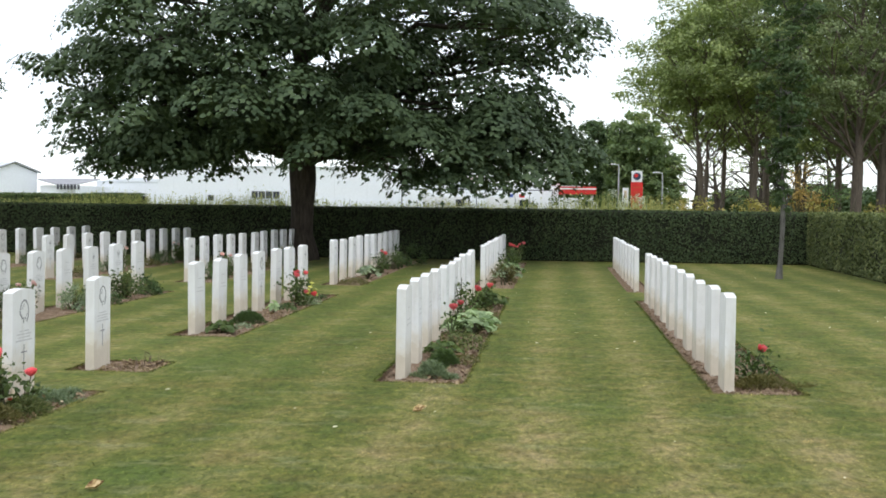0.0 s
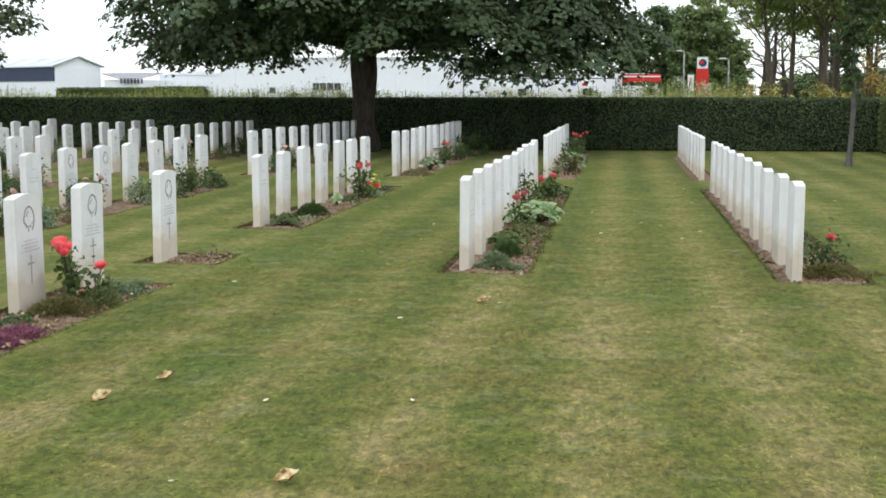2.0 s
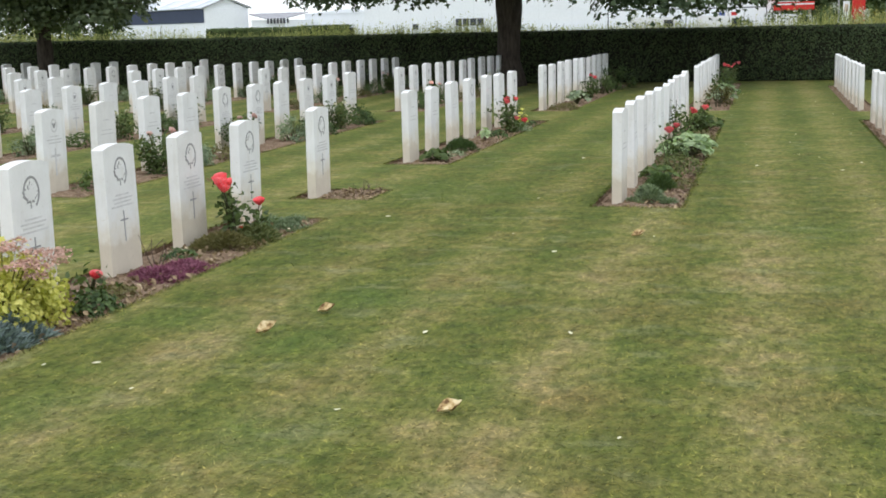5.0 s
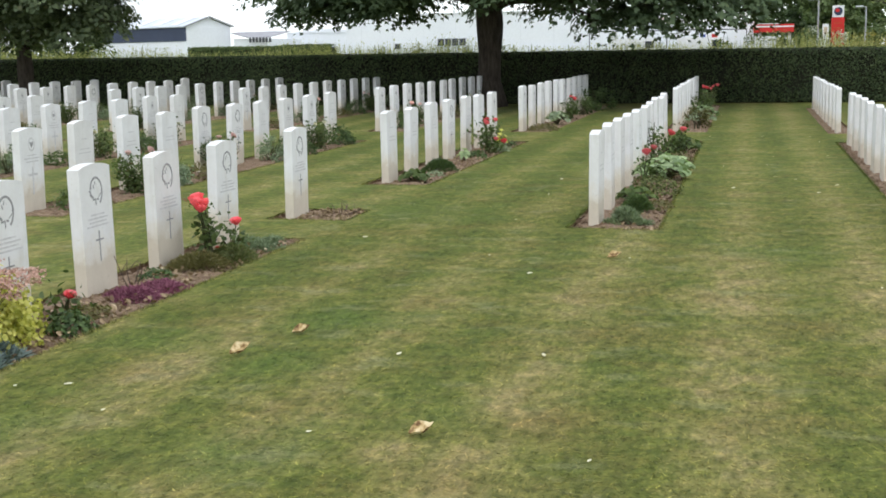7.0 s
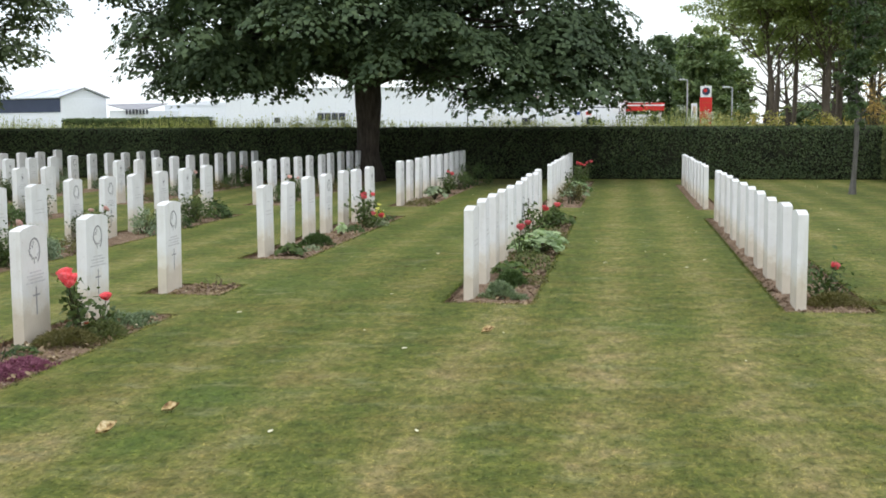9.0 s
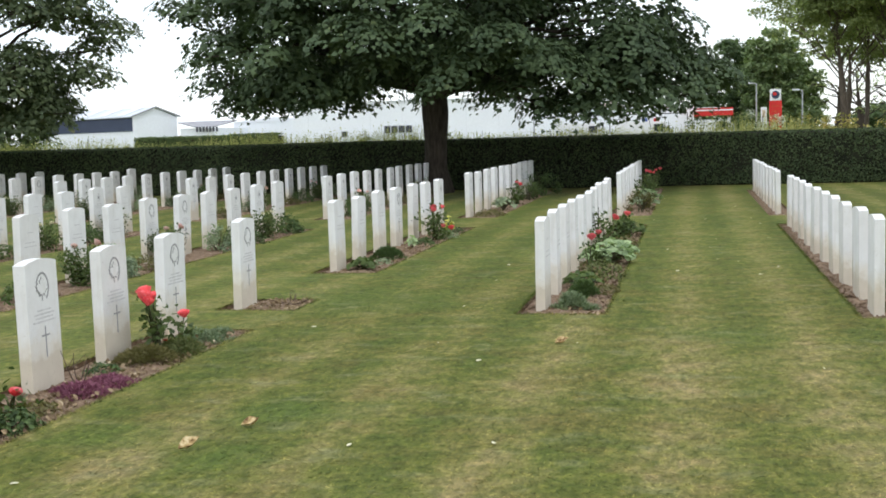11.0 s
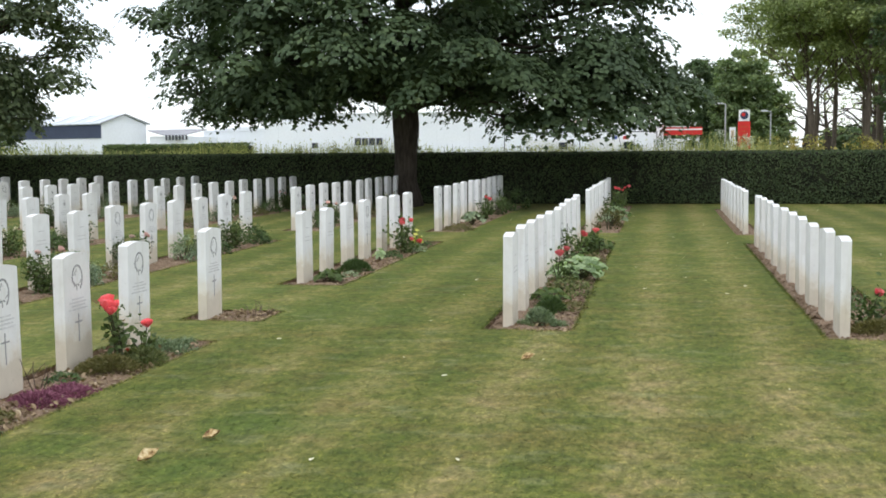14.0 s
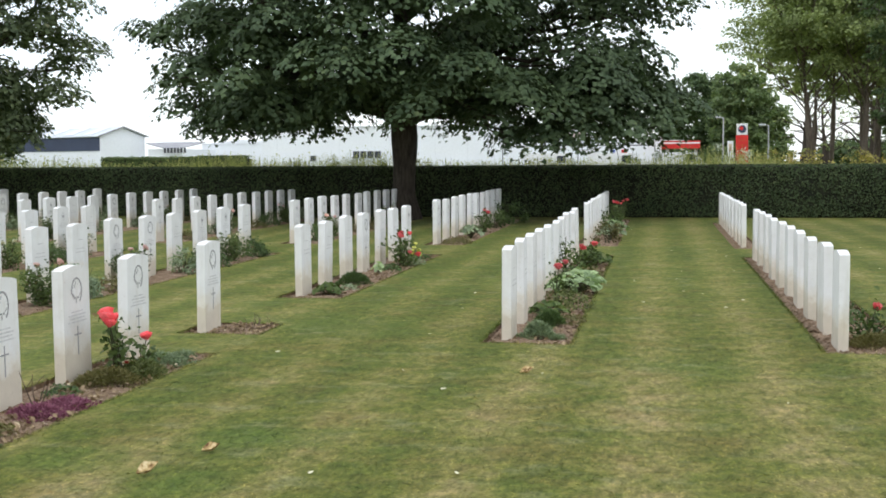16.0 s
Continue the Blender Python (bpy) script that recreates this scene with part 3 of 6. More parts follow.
# ---------- hedges ----------
def hedge(name, length, depth, top, at, per, seed, label, leaf_mat=None):
    """A clipped hedge along its own x: an uneven core and leaves on the faces that show."""
    rng = np.random.default_rng(seed)
    prof = np.array([[0.03, 0], [0, 0.35], [0, 0.8], [0.01, 1.18], [0.05, top - 0.02], [0.14, top], [depth / 2, top + 0.01], [depth - 0.1, top],
                     [depth, top - 0.06], [depth, 0]])
    n = int(length / 0.22)
    xs = np.linspace(0, length, n)
    v = np.zeros((n, len(prof), 3))
    v[:, :, 0] = xs[:, None]
    v[:, :, 1], v[:, :, 2] = prof[:, 0], prof[:, 1]
    v[:, 1:-1, 1] += rng.normal(0, 0.012, (n, len(prof) - 2))
    v[:, 2:-1, 2] += rng.normal(0, 0.008, (n, len(prof) - 3)) + 0.014 * np.sin(xs * 0.9 + seed)[:, None]
    i, j = np.meshgrid(np.arange(n - 1), np.arange(len(prof) - 1), indexing="ij")
    a = (i * len(prof) + j).ravel()
    quads = [tuple(q) for q in np.stack([a, a + len(prof), a + len(prof) + 1, a + 1], 1)]
    quads += [tuple(range(len(prof))), tuple(range((n - 1) * len(prof), n * len(prof)))]
    thing = tagged(new(name), label, "hedge", kind="structure")
    thing.matrix_world = at
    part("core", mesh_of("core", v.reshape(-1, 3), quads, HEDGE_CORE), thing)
    pieces = []
    m = int(length * top * per)
    c = np.stack([rng.uniform(0, length, m), rng.normal(-0.008, 0.02, m), rng.uniform(0.03, top, m)], 1)
    c[:, 1] += 0.012 * np.sin(c[:, 0] * 2.3) * np.cos(c[:, 2] * 5.0)
    pieces.append(leaves(rng, c, np.tile([0, -0.8, 0.45], (m, 1)), 0.062, "diamond", 0.55))
    m = int(length * depth * per * 0.5)
    c = np.stack([rng.uniform(0, length, m), rng.uniform(0.0, depth, m), top + rng.normal(0.012, 0.014, m)], 1)
    pieces.append(leaves(rng, c, np.tile([0, -0.15, 1.0], (m, 1)), 0.06, "diamond", 0.5))
    m = int(depth * top * per)
    c = np.stack([rng.normal(-0.01, 0.02, m), rng.uniform(0, depth, m), rng.uniform(0.03, top, m)], 1)
    pieces.append(leaves(rng, c, np.tile([-0.8, 0, 0.45], (m, 1)), 0.06, "diamond", 0.55))
    vv, ff = joined(pieces)
    tagged(part("foliage", mesh_of("foliage", vv, ff, leaf_mat or LEAF_HEDGE), thing), kind="stuff")
    return thing


hedge("hedge_north", 40.0, 1.1, HEDGE_TOP, pose(-33.6, HEDGE_Y, 0), 1150, 21, "long clipped dark green hedge closing the lawn")
# brighter leaf tone stands in for light on the west face
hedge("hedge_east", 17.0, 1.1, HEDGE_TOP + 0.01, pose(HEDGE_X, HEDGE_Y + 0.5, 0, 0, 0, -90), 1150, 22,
      "clipped olive green hedge along the lawn's side, brightened as lit", LEAF_OLIVE_HEDGE_LIT)


# ---------- trees ----------
def bezier(a, b, c, n):
    t = np.linspace(0, 1, n)[:, None]
    return (1 - t) ** 2 * a + 2 * t * (1 - t) * b + t ** 2 * c


def tree(name, label, base, trunk_r, fork, pads, per_pad, leaf, shape, leaf_mat, bark, seed, clusters=9, limbs=40, lean=(0, 0), spread=0.55, flat=0.5, spray=False, flare=0.5, rise=(0.25, 0.6)):
    """A tapered trunk with limbs that reach into pads of foliage; pads are (x, y, z, radius, height) from the base."""
    rng = np.random.default_rng(seed)
    thing = tagged(new(name), label, "tree")
    thing.matrix_world = pose(*base)
    top = max(p[2] for p in pads) - 0.4
    t = np.linspace(0, 1, 16)
    path = np.stack([lean[0] * t ** 1.5 + 0.05 * np.sin(t * 7), lean[1] * t ** 1.5 + 0.05 * np.cos(t * 6) - 0.05, t * top - 0.05], 1)
    zs = path[:, 2]
    rad = trunk_r * np.where(zs < fork, 1 - 0.12 * zs / fork, 0.88 * np.clip(1 - (zs - fork) / (top - fork), 0.05, 1) ** 1.2 * 0.75)
    rad = rad * (1 + 0.55 * np.exp(-zs / 0.18)) * (1 + flare * np.exp(-((zs - fork - 0.1) / 0.4) ** 2))
    fine = np.linspace(0, 15, 60)
    path = np.stack([np.interp(fine, np.arange(16), path[:, k]) for k in range(3)], 1)
    rad = np.interp(fine, np.arange(16), rad)
    v, f = tube(path, rad, 14)
    v += rng.normal(0, trunk_r * 0.02, v.shape)
    part("trunk", mesh_of("trunk", v, f, bark, True), thing)
    order = rng.permutation(len(pads))
    for i in order[:limbs]:
        p = np.array(pads[i][:3], float)
        out = math.hypot(p[0] - lean[0], p[1] - lean[1])
        z0 = float(np.clip(p[2] - out * rng.uniform(*rise), fork, top * 0.85))
        k = int(np.argmin(np.abs(path[:, 2] - z0)))
        a = path[k]
        mid = a * 0.5 + p * 0.5 + np.array([0, 0, 0.22 * out]) + rng.normal(0, 0.18, 3)
        r0 = min(rad[k] * 0.7, trunk_r * (0.2 + 0.035 * out))
        line = bezier(a, mid, p, 9)
        line[1:-1] += rng.normal(0, 0.05, (7, 3))
        tubes = [tube(line, np.linspace(r0, 0.018, 9), 6)]
        for _ in range(3):
            s = line[rng.integers(4, 8)]
            e = p + rng.normal(0, 1, 3) * np.array([pads[i][3], pads[i][3], pads[i][4]]) * 0.38
            tubes.append(tube(bezier(s, (s + e) / 2 + rng.normal(0, 0.12, 3), e, 5), np.linspace(r0 * 0.3 + 0.008, 0.006, 5), 4))
        part("limb", tubes_mesh("limb", tubes, bark), thing)
    cs, ns = [], []
    for x, y, z, r, h in pads:
        if spray:
            # a drooping roof of overlapping leaves with a ragged rim
            m = int(per_pad * (r / 1.0) ** 2 * (0.55 if y > 1.0 else 1.0) * (0.5 if z > 7.3 else 1.0))
            a = rng.uniform(0, 2 * np.pi, m)
            u = np.sqrt(rng.uniform(0, 1, m))
            ph = rng.uniform(0, 6.3, 2)
            rim = r * (1 + 0.22 * np.sin(3 * a + ph[0]) + 0.13 * np.sin(7 * a + ph[1]))
            q = np.stack([np.cos(a) * u * rim, np.sin(a) * u * rim, h * (1 - 1.35 * u ** 2.6) - rng.exponential(0.055, m)], 1)
            q += rng.normal(0, 0.04, (m, 3))
            tilt = rng.normal(0, 0.14, 2)
            q[:, 2] += q[:, 0] * tilt[0] + q[:, 1] * tilt[1]
            cs.append(np.array([x, y, z]) + q)
            ns.append(np.stack([np.cos(a) * u, np.sin(a) * u, 1.0 - 0.35 * u], 1))
            continue
        for _ in range(clusters):
            d = rng.normal(0, 1, 3)
            d /= np.linalg.norm(d)
            d[2] = d[2] * 0.75 + 0.15
            c = np.array([x, y, z]) + d * np.array([r, r, h]) * rng.uniform(0.45, 1.0)
            m = int(per_pad / clusters * rng.uniform(0.5, 1.5))
            q = rng.normal(0, 1, (m, 3)) * np.array([0.30, 0.30, 0.30 * flat]) * (r * 0.62)
            q[:, 2] -= 0.25 * (q[:, 0] ** 2 + q[:, 1] ** 2)
            cs.append(c + q)
            ns.append(np.tile([d[0] * 0.5, d[1] * 0.5, 0.9], (m, 1)) + q * 0.5)
    c, nrm = np.concatenate(cs), np.concatenate(ns)
    vv, ff = leaves(rng, c, nrm, leaf, shape, spread, 0.35, 0.4)
    tagged(part("crown", mesh_of("crown", vv, ff, leaf_mat), thing), kind="stuff")
    return thing


def crown_pads(rng, profile, gap, size, jitter=0.35):
    """Pads in rings: the profile lists (height, outer radius)."""
    pads = []
    for z, big in profile:
        rings = [big] + ([big * 0.6] if big > 2.0 else []) + ([big * 0.25] if big > 4.5 else [])
        for r in rings:
            n = max(3, int(2 * math.pi * r / gap))
            a0 = rng.uniform(0, 6.3)
            for i in range(n):
                a = a0 + 2 * math.pi * (i + rng.uniform(-0.25, 0.25)) / n
                rr = r * rng.uniform(0.84, 1.06)
                s = size * rng.uniform(0.75, 1.25)
                lift = 0.0 if r == big else 0.5
                pads.append((rr * math.cos(a), rr * math.sin(a), z + lift + rng.normal(0, jitter), s, s * 0.55))
    return pads


def layered_pads(rng, layers, deep, gap, size):
    """Pads in flat storeys: each layer is (height, reach to -x, reach to +x)."""
    pads = []
    for z, lo, hi in layers:
        cx, rx = (lo + hi) / 2, (hi - lo) / 2
        ry = deep * rx / 5.6
        for k in (1.0, 0.66, 0.33) if z < 4.4 else (1.0, 0.62):
            n = max(3, int(2 * math.pi * k * (rx + ry) / 2 / gap))
            a0 = rng.uniform(0, 6.3)
            for i in range(n):
                a = a0 + 2 * math.pi * (i + rng.uniform(-0.3, 0.3)) / n
                q = k * rng.uniform(0.86, 1.05)
                r = size * rng.uniform(0.75, 1.25)
                if rng.uniform() < (0.5 if math.sin(a) > 0.3 else 0.1):
                    continue
                pads.append((cx + rx * q * math.cos(a), ry * q * math.sin(a), z + 0.45 * (1 - k) + rng.normal(0, 0.17), r, r * rng.uniform(0.38, 0.55)))
    return pads


def great_tree():
    rng = np.random.default_rng(11)
    pads = layered_pads(rng, [(2.85, -4.5, 5.4), (3.4, -5.2, 5.6), (4.0, -4.8, 5.2), (4.6, -5.2, 5.2), (5.25, -5.0, 5.9), (5.9, -4.8, 6.3), (6.6, -4.8, 6.0), (7.4, -4.6, 5.7),
                              (8.4, -4.1, 5.1), (9.5, -3.2, 4.0), (10.6, -1.7, 2.5)], 5.0, 2.3, 1.1)
    # long arms and hanging clumps that break the outline
    arms = [(-6.6, -0.4, 4.75), (-6.0, -0.7, 4.55), (-5.9, 0.3, 4.95), (-5.7, 0.0, 6.05), (-5.7, -0.8, 3.4), (-5.2, -1.4, 2.85), (-4.3, -1.9, 2.65), (-3.4, -2.4, 2.75),
            (-2.25, -2.2, 2.35), (7.1, 0.0, 5.75), (6.7, -0.6, 5.3), (6.3, 0.4, 4.95), (6.0, -0.6, 3.95), (5.5, -1.0, 3.7)]
    skirt = [(6.8, -0.6, 2.5), (6.4, -1.0, 2.15), (5.6, -1.8, 2.0), (4.7, -2.2, 1.95), (3.9, -2.5, 2.0), (3.2, -2.4, 1.9), (3.4, -3.0, 2.9), (5.0, -2.3, 2.5), (4.2, -3.0, 2.6),
             (5.9, -0.8, 2.8), (5.2, -1.2, 3.2), (6.2, -0.2, 3.2), (2.6, -2.8, 2.4), (1.0, -3.4, 3.2), (-0.5, -3.6, 3.05), (0.2, -2.6, 3.4), (-1.4, -2.4, 2.8), (2.0, -1.6, 2.5),
             (1.9, -3.4, 3.7), (-4.8, -1.0, 2.3), (-4.0, -1.6, 2.25), (-3.2, -1.8, 2.4), (-2.6, -1.2, 2.5), (-1.2, -1.8, 2.6),
             (-0.4, -2.2, 2.9), (-2.1, -1.6, 2.3), (0.5, -1.9, 2.95), (1.2, -1.4, 2.65)]
    for group, size in ((arms, 0.75), (skirt, 0.8)):
        for x, y, z in group:
            r = size * rng.uniform(0.85, 1.15)
            pads.append((x, y, z, r, r * 0.5))
            if group is skirt:
                pads.append((x * 0.97, y + 0.95, z + 0.3, r * 1.1, r * 0.5))
    return tree("broadleaf_tree", "large spreading tree with dense dark green crown beside the hedge", (-6.47, 27.9, 0), 0.30, 2.35, pads, 560, 0.122, "maple",
                LEAF_MAPLE, BARK, 12, limbs=60, spread=0.20, spray=True, flare=0.85)


def side_tree():
    rng = np.random.default_rng(31)
    pads = layered_pads(rng, [(2.5, -2.4, 2.2), (3.2, -3.2, 2.9), (3.9, -3.7, 3.4), (4.7, -3.8, 3.7), (5.6, -3.8, 3.7), (6.5, -3.5, 3.4), (7.5, -2.8, 2.6), (8.6, -1.6, 1.5)], 5.2, 1.9, 0.78)
    low = [(4.1, -0.6, 3.2), (4.3, 0.2, 4.4), (2.9, -1.4, 2.4), (3.0, -0.6, 3.4), (2.6, -0.4, 2.6), (2.6, -1.8, 2.0), (2.6, -2.2, 2.8), (2.6, 0.4, 2.3), (1.8, -2.2, 3.0),
           (1.5, -1.7, 2.3), (1.5, -2.6, 2.6), (0.5, -1.6, 2.4), (0.3, -2.7, 2.8), (0.0, -2.2, 3.0), (-0.9, -2.6, 3.0), (-1.0, -1.7, 2.4), (1.0, -1.5, 1.85), (2.0, -1.2, 1.9),
           (0.2, -1.8, 1.95), (2.7, -0.8, 2.1), (1.4, 0.8, 2.0), (3.6, -0.4, 5.0), (3.4, -1.0, 5.8), (2.8, -1.4, 6.4), (2.2, -2.0, 5.2), (0.8, -2.6, 4.4)]
    for x, y, z in low:
        r = rng.uniform(0.7, 0.95)
        pads.append((x, y, z, r, r * 0.55))
    return tree("broadleaf_tree", "green broadleaf tree with forked trunk in front of the hedge", (-19.3, 27.4, 0), 0.20, 1.35, pads, 700, 0.120, "maple",
                LEAF_SIDE, BARK, 33, limbs=40, spread=0.28, spray=True)


great_tree()
side_tree()


def young_tree():
    """A vase-shaped young tree: the crown widens upwards from a low fork."""
    rng = np.random.default_rng(41)
    pads = []
    for z in np.linspace(1.55, 5.8, 38):
        wide = 0.10 + 0.62 * min(1.0, (z - 1.5) / 2.0)
        a = rng.uniform(0, 6.28)
        q = wide * rng.uniform(0.1, 0.8)
        pads.append((q * math.cos(a), q * math.sin(a), float(z), 0.16 + 0.3 * wide, 0.3))
    return tree("young_tree", "slender vase-shaped young tree with thin grey trunk on the lawn", (4.53, 22.65, 0), 0.05, 1.45, pads, 380, 0.065, "oval", LEAF_FAR, BARK_YOUNG, 43,
                clusters=5, limbs=24, flare=0.2)


young_tree()

BEYOND = [(5.5, 45.0, 0.13, 2.5, 8.6, -0.5), (6.5, 47.0, 0.11, 2.6, 10.0, 0.3), (7.3, 44.5, 0.13, 3.0, 11.0, 0.5), (10.75, 43.0, 0.24, 3.8, 12.0, 0.3),
          (9.2, 53.0, 0.18, 3.4, 12.0, 0.0), (12.6, 47.0, 0.2, 3.4, 11.5, 0.4), (15.5, 49.0, 0.22, 3.6, 12.0, 0.0), (13.2, 57.0, 0.2, 3.6, 12.5, 0.0),
          (7.6, 62.0, 0.13, 2.6, 11.5, 0.4), (10.6, 66.0, 0.14, 2.8, 12.0, -0.4), (12.0, 61.0, 0.12, 2.6, 11.0, 0.3), (17.0, 64.0, 0.15, 3.0, 12.5, 0.2),
          (14.2, 72.0, 0.10, 2.0, 10.0, 0.5), (16.2, 60.0, 0.09, 1.8, 9.5, -0.4), (18.6, 70.0, 0.11, 2.2, 10.5, 0.3), (19.0, 57.0, 0.12, 2.4, 11.0, -0.3)]
for i, (x, y, r, wide, high, lean) in enumerate(BEYOND):
    rng = np.random.default_rng(60 + i)
    low = (5.2 if x < 6 else 4.5) + rng.uniform(-0.3, 0.5)
    prof = [(low + (high - low) * u, wide * w) for u, w in ((0.0, 0.62), (0.2, 0.92), (0.42, 1.0), (0.65, 0.85), (0.85, 0.55), (1.0, 0.2))]
    # crowns left of x = 9 carry the brighter, lit leaf tone
    tree("tall_tree", "tall bare-trunked tree with olive green crown beyond the hedge", (x, y, 0), r * 0.88, 3.0, crown_pads(rng, prof, 1.7, 1.0, 0.4), 450 if y < 54 else 110, 0.115 if y < 54 else 0.24, "diamond",
         LEAF_OLIVE if x < 9 else LEAF_GROVE_DIM, BARK_WARM, 80 + i, clusters=12 if y < 54 else 7, limbs=26, lean=(lean, 0), rise=(0.7, 1.3))

# half-bare small trees among and behind the tall ones, thickened to show in the camera's view
for i, (x, y, high, lean) in enumerate(((9.6, 84, 6.4, 0.3), (11.6, 88, 6.0, -0.4), (13.6, 82, 6.8, 0.5), (15.2, 90, 6.4, -0.3), (16.8, 84, 7.0, 0.4), (19.2, 86, 6.8, -0.5), (12.6, 78, 6.0, 0.2))):
    rng = np.random.default_rng(140 + i)
    prof = [(2.6 + (high - 2.6) * u, 1.9 * w) for u, w in ((0.0, 0.7), (0.35, 1.0), (0.7, 0.9), (1.0, 0.5))]
    tree("small_tree", "small half-bare tree with dark crooked branches beyond the hedge", (x, y, 0), 0.30, 1.7, crown_pads(rng, prof, 1.8, 0.8, 0.4), 24, 0.16, "diamond",
         LEAF_OLIVE, BARK, 150 + i, clusters=5, limbs=18, lean=(lean, 0), flare=0.3)

FAR = [(3.7, 123, 1.5, 9.7, 1), (7.6, 119, 2.6, 10.0, 0), (10.4, 121, 1.6, 6.6, 0), (1.0, 140, 0.9, 9.0, 1), (5.4, 125, 1.7, 8.8, 1), (23.0, 150, 4.0, 2.8, 2), (33.0, 150, 5.0, 3.1, 2), (41.0, 150, 5.0, 2.9, 2)]
for i, (x, y, wide, high, dark) in enumerate(FAR):
    rng = np.random.default_rng(160 + i)
    prof = [(1.6 + (high - 1.6) * u, wide * w) for u, w in ((-0.1, 0.8), (0.05, 0.95), (0.18, 1.0), (0.31, 1.0), (0.44, 0.95), (0.57, 0.95), (0.7, 0.88), (0.82, 0.72), (0.92, 0.52), (1.0, 0.28))]
    low = dark == 2
    tree("far_tree", ("dense light green tree", "dark blue-green tree", "low dense tree")[dark] + " standing far behind the filling station", (x, y, 0), 0.22, 1.2,
         crown_pads(rng, prof, 2.2 if low else 1.4, 1.4 if low else 0.95, 0.4), 60 if low else 190, 0.45 if low else 0.33, "diamond",
         LEAF_FAR if dark else LEAF_STATION, BARK, 180 + i, clusters=9, limbs=8, flat=0.95)


def shrub(name, label, x, y, r, h, n, leaf, mat, seed, category="shrub", lean=0.25):
    """A loose bush of leaves on thin stems."""
    rng = np.random.default_rng(seed)
    thing = tagged(new(name), label, category)
    thing.matrix_world = pose(x, y, 0)
    stems, cs = [], []
    for _ in range(9):
        a, q = rng.uniform(0, 6.3), rng.uniform(0.15, 0.8) * r
        e = np.array([math.cos(a) * q, math.sin(a) * q, h * rng.uniform(0.6, 0.98)])
        stems.append(tube(bezier(np.array([0.1 * math.cos(a) * r, 0.1 * math.sin(a) * r, -0.02]), e * np.array([0.5, 0.5, 0.6]), e, 5), np.linspace(0.02, 0.005, 5) * max(0.35, h / 1.6), 4))
    for one in stems:
        part("stem", tubes_mesh("stem", [one], STEM), thing)
    k = max(6, n // 40)
    d = rng.normal(0, 1, (k, 3))
    d /= np.linalg.norm(d, axis=1, keepdims=True)
    d[:, 2] = np.abs(d[:, 2])
    cc = d * np.array([r, r, h * 0.95]) * rng.uniform(0.55, 1.0, (k, 1)) * np.array([1, 1, 1]) + np.array([0, 0, 0.05 * h])
    pick = rng.integers(0, k, n)
    c = cc[pick] + rng.normal(0, 0.14, (n, 3)) * r
    c[:, 2] = np.clip(c[:, 2], 0.02, None)
    vv, ff = leaves(rng, c, d[pick] + np.array([0, 0, lean]), leaf, "oval", 0.6)
    tagged(part("foliage", mesh_of("foliage", vv, ff, mat), thing), kind="stuff")
    return thing


rng = np.random.default_rng(7)
for i, x in enumerate(np.linspace(2.8, 11.5, 19)):
    shrub("golden_shrub", "loose golden yellow shrub behind the hedge", float(x + rng.normal(0, 0.15)), 33.6 + float(rng.uniform(-0.7, 1.8)), float(rng.uniform(0.55, 0.8)),
          float(rng.uniform(1.6, 2.0)), 1000, 0.085, LEAF_GOLD, 300 + i)
shrub("golden_shrub", "tall orange-yellow shrub behind the hedge", 7.3, 34.6, 0.75, 2.8, 2800, 0.07, LEAF_RUST, 330)
shrub("green_shrub", "slender dark green bush beside the orange shrub", 8.5, 36.5, 0.5, 3.0, 2400, 0.07, LEAF_DARK, 331)
for i, (x, y) in enumerate(((0.9, 33.5), (0.1, 34.0), (-0.9, 33.7), (1.5, 33.2))):
    shrub("green_shrub", "low dark green shrub behind the hedge", x, y, 0.6, 1.85, 1500, 0.06, LEAF_LIGHTER, 340 + i)
for i, (x, y) in enumerate(((2.0, 33.4), (2.5, 33.9), (1.75, 34.2))):
    shrub("flowering_shrub", "pale bush with white flowers behind the hedge", x, y, 0.42, 2.0, 1800, 0.05, LEAF_PALE, 350 + i)
for i, (x, y) in enumerate(((-23.6, 36.0), (-22.6, 36.8), (-24.8, 36.2), (-26.2, 36.6))):
    shrub("green_shrub", "tall green bush behind the hedge", x, y, 0.9, 2.7, 2600, 0.1, LEAF_LIGHTER, 380 + i)
for i, x in enumerate(np.linspace(15.0, 25, 8)):
    shrub("green_shrub", "dark green bush in the field beyond the hedge", float(x), 50 + float(rng.uniform(-2, 6)), 1.4, 1.85, 1500, 0.12, LEAF_LIGHTER, 360 + i)


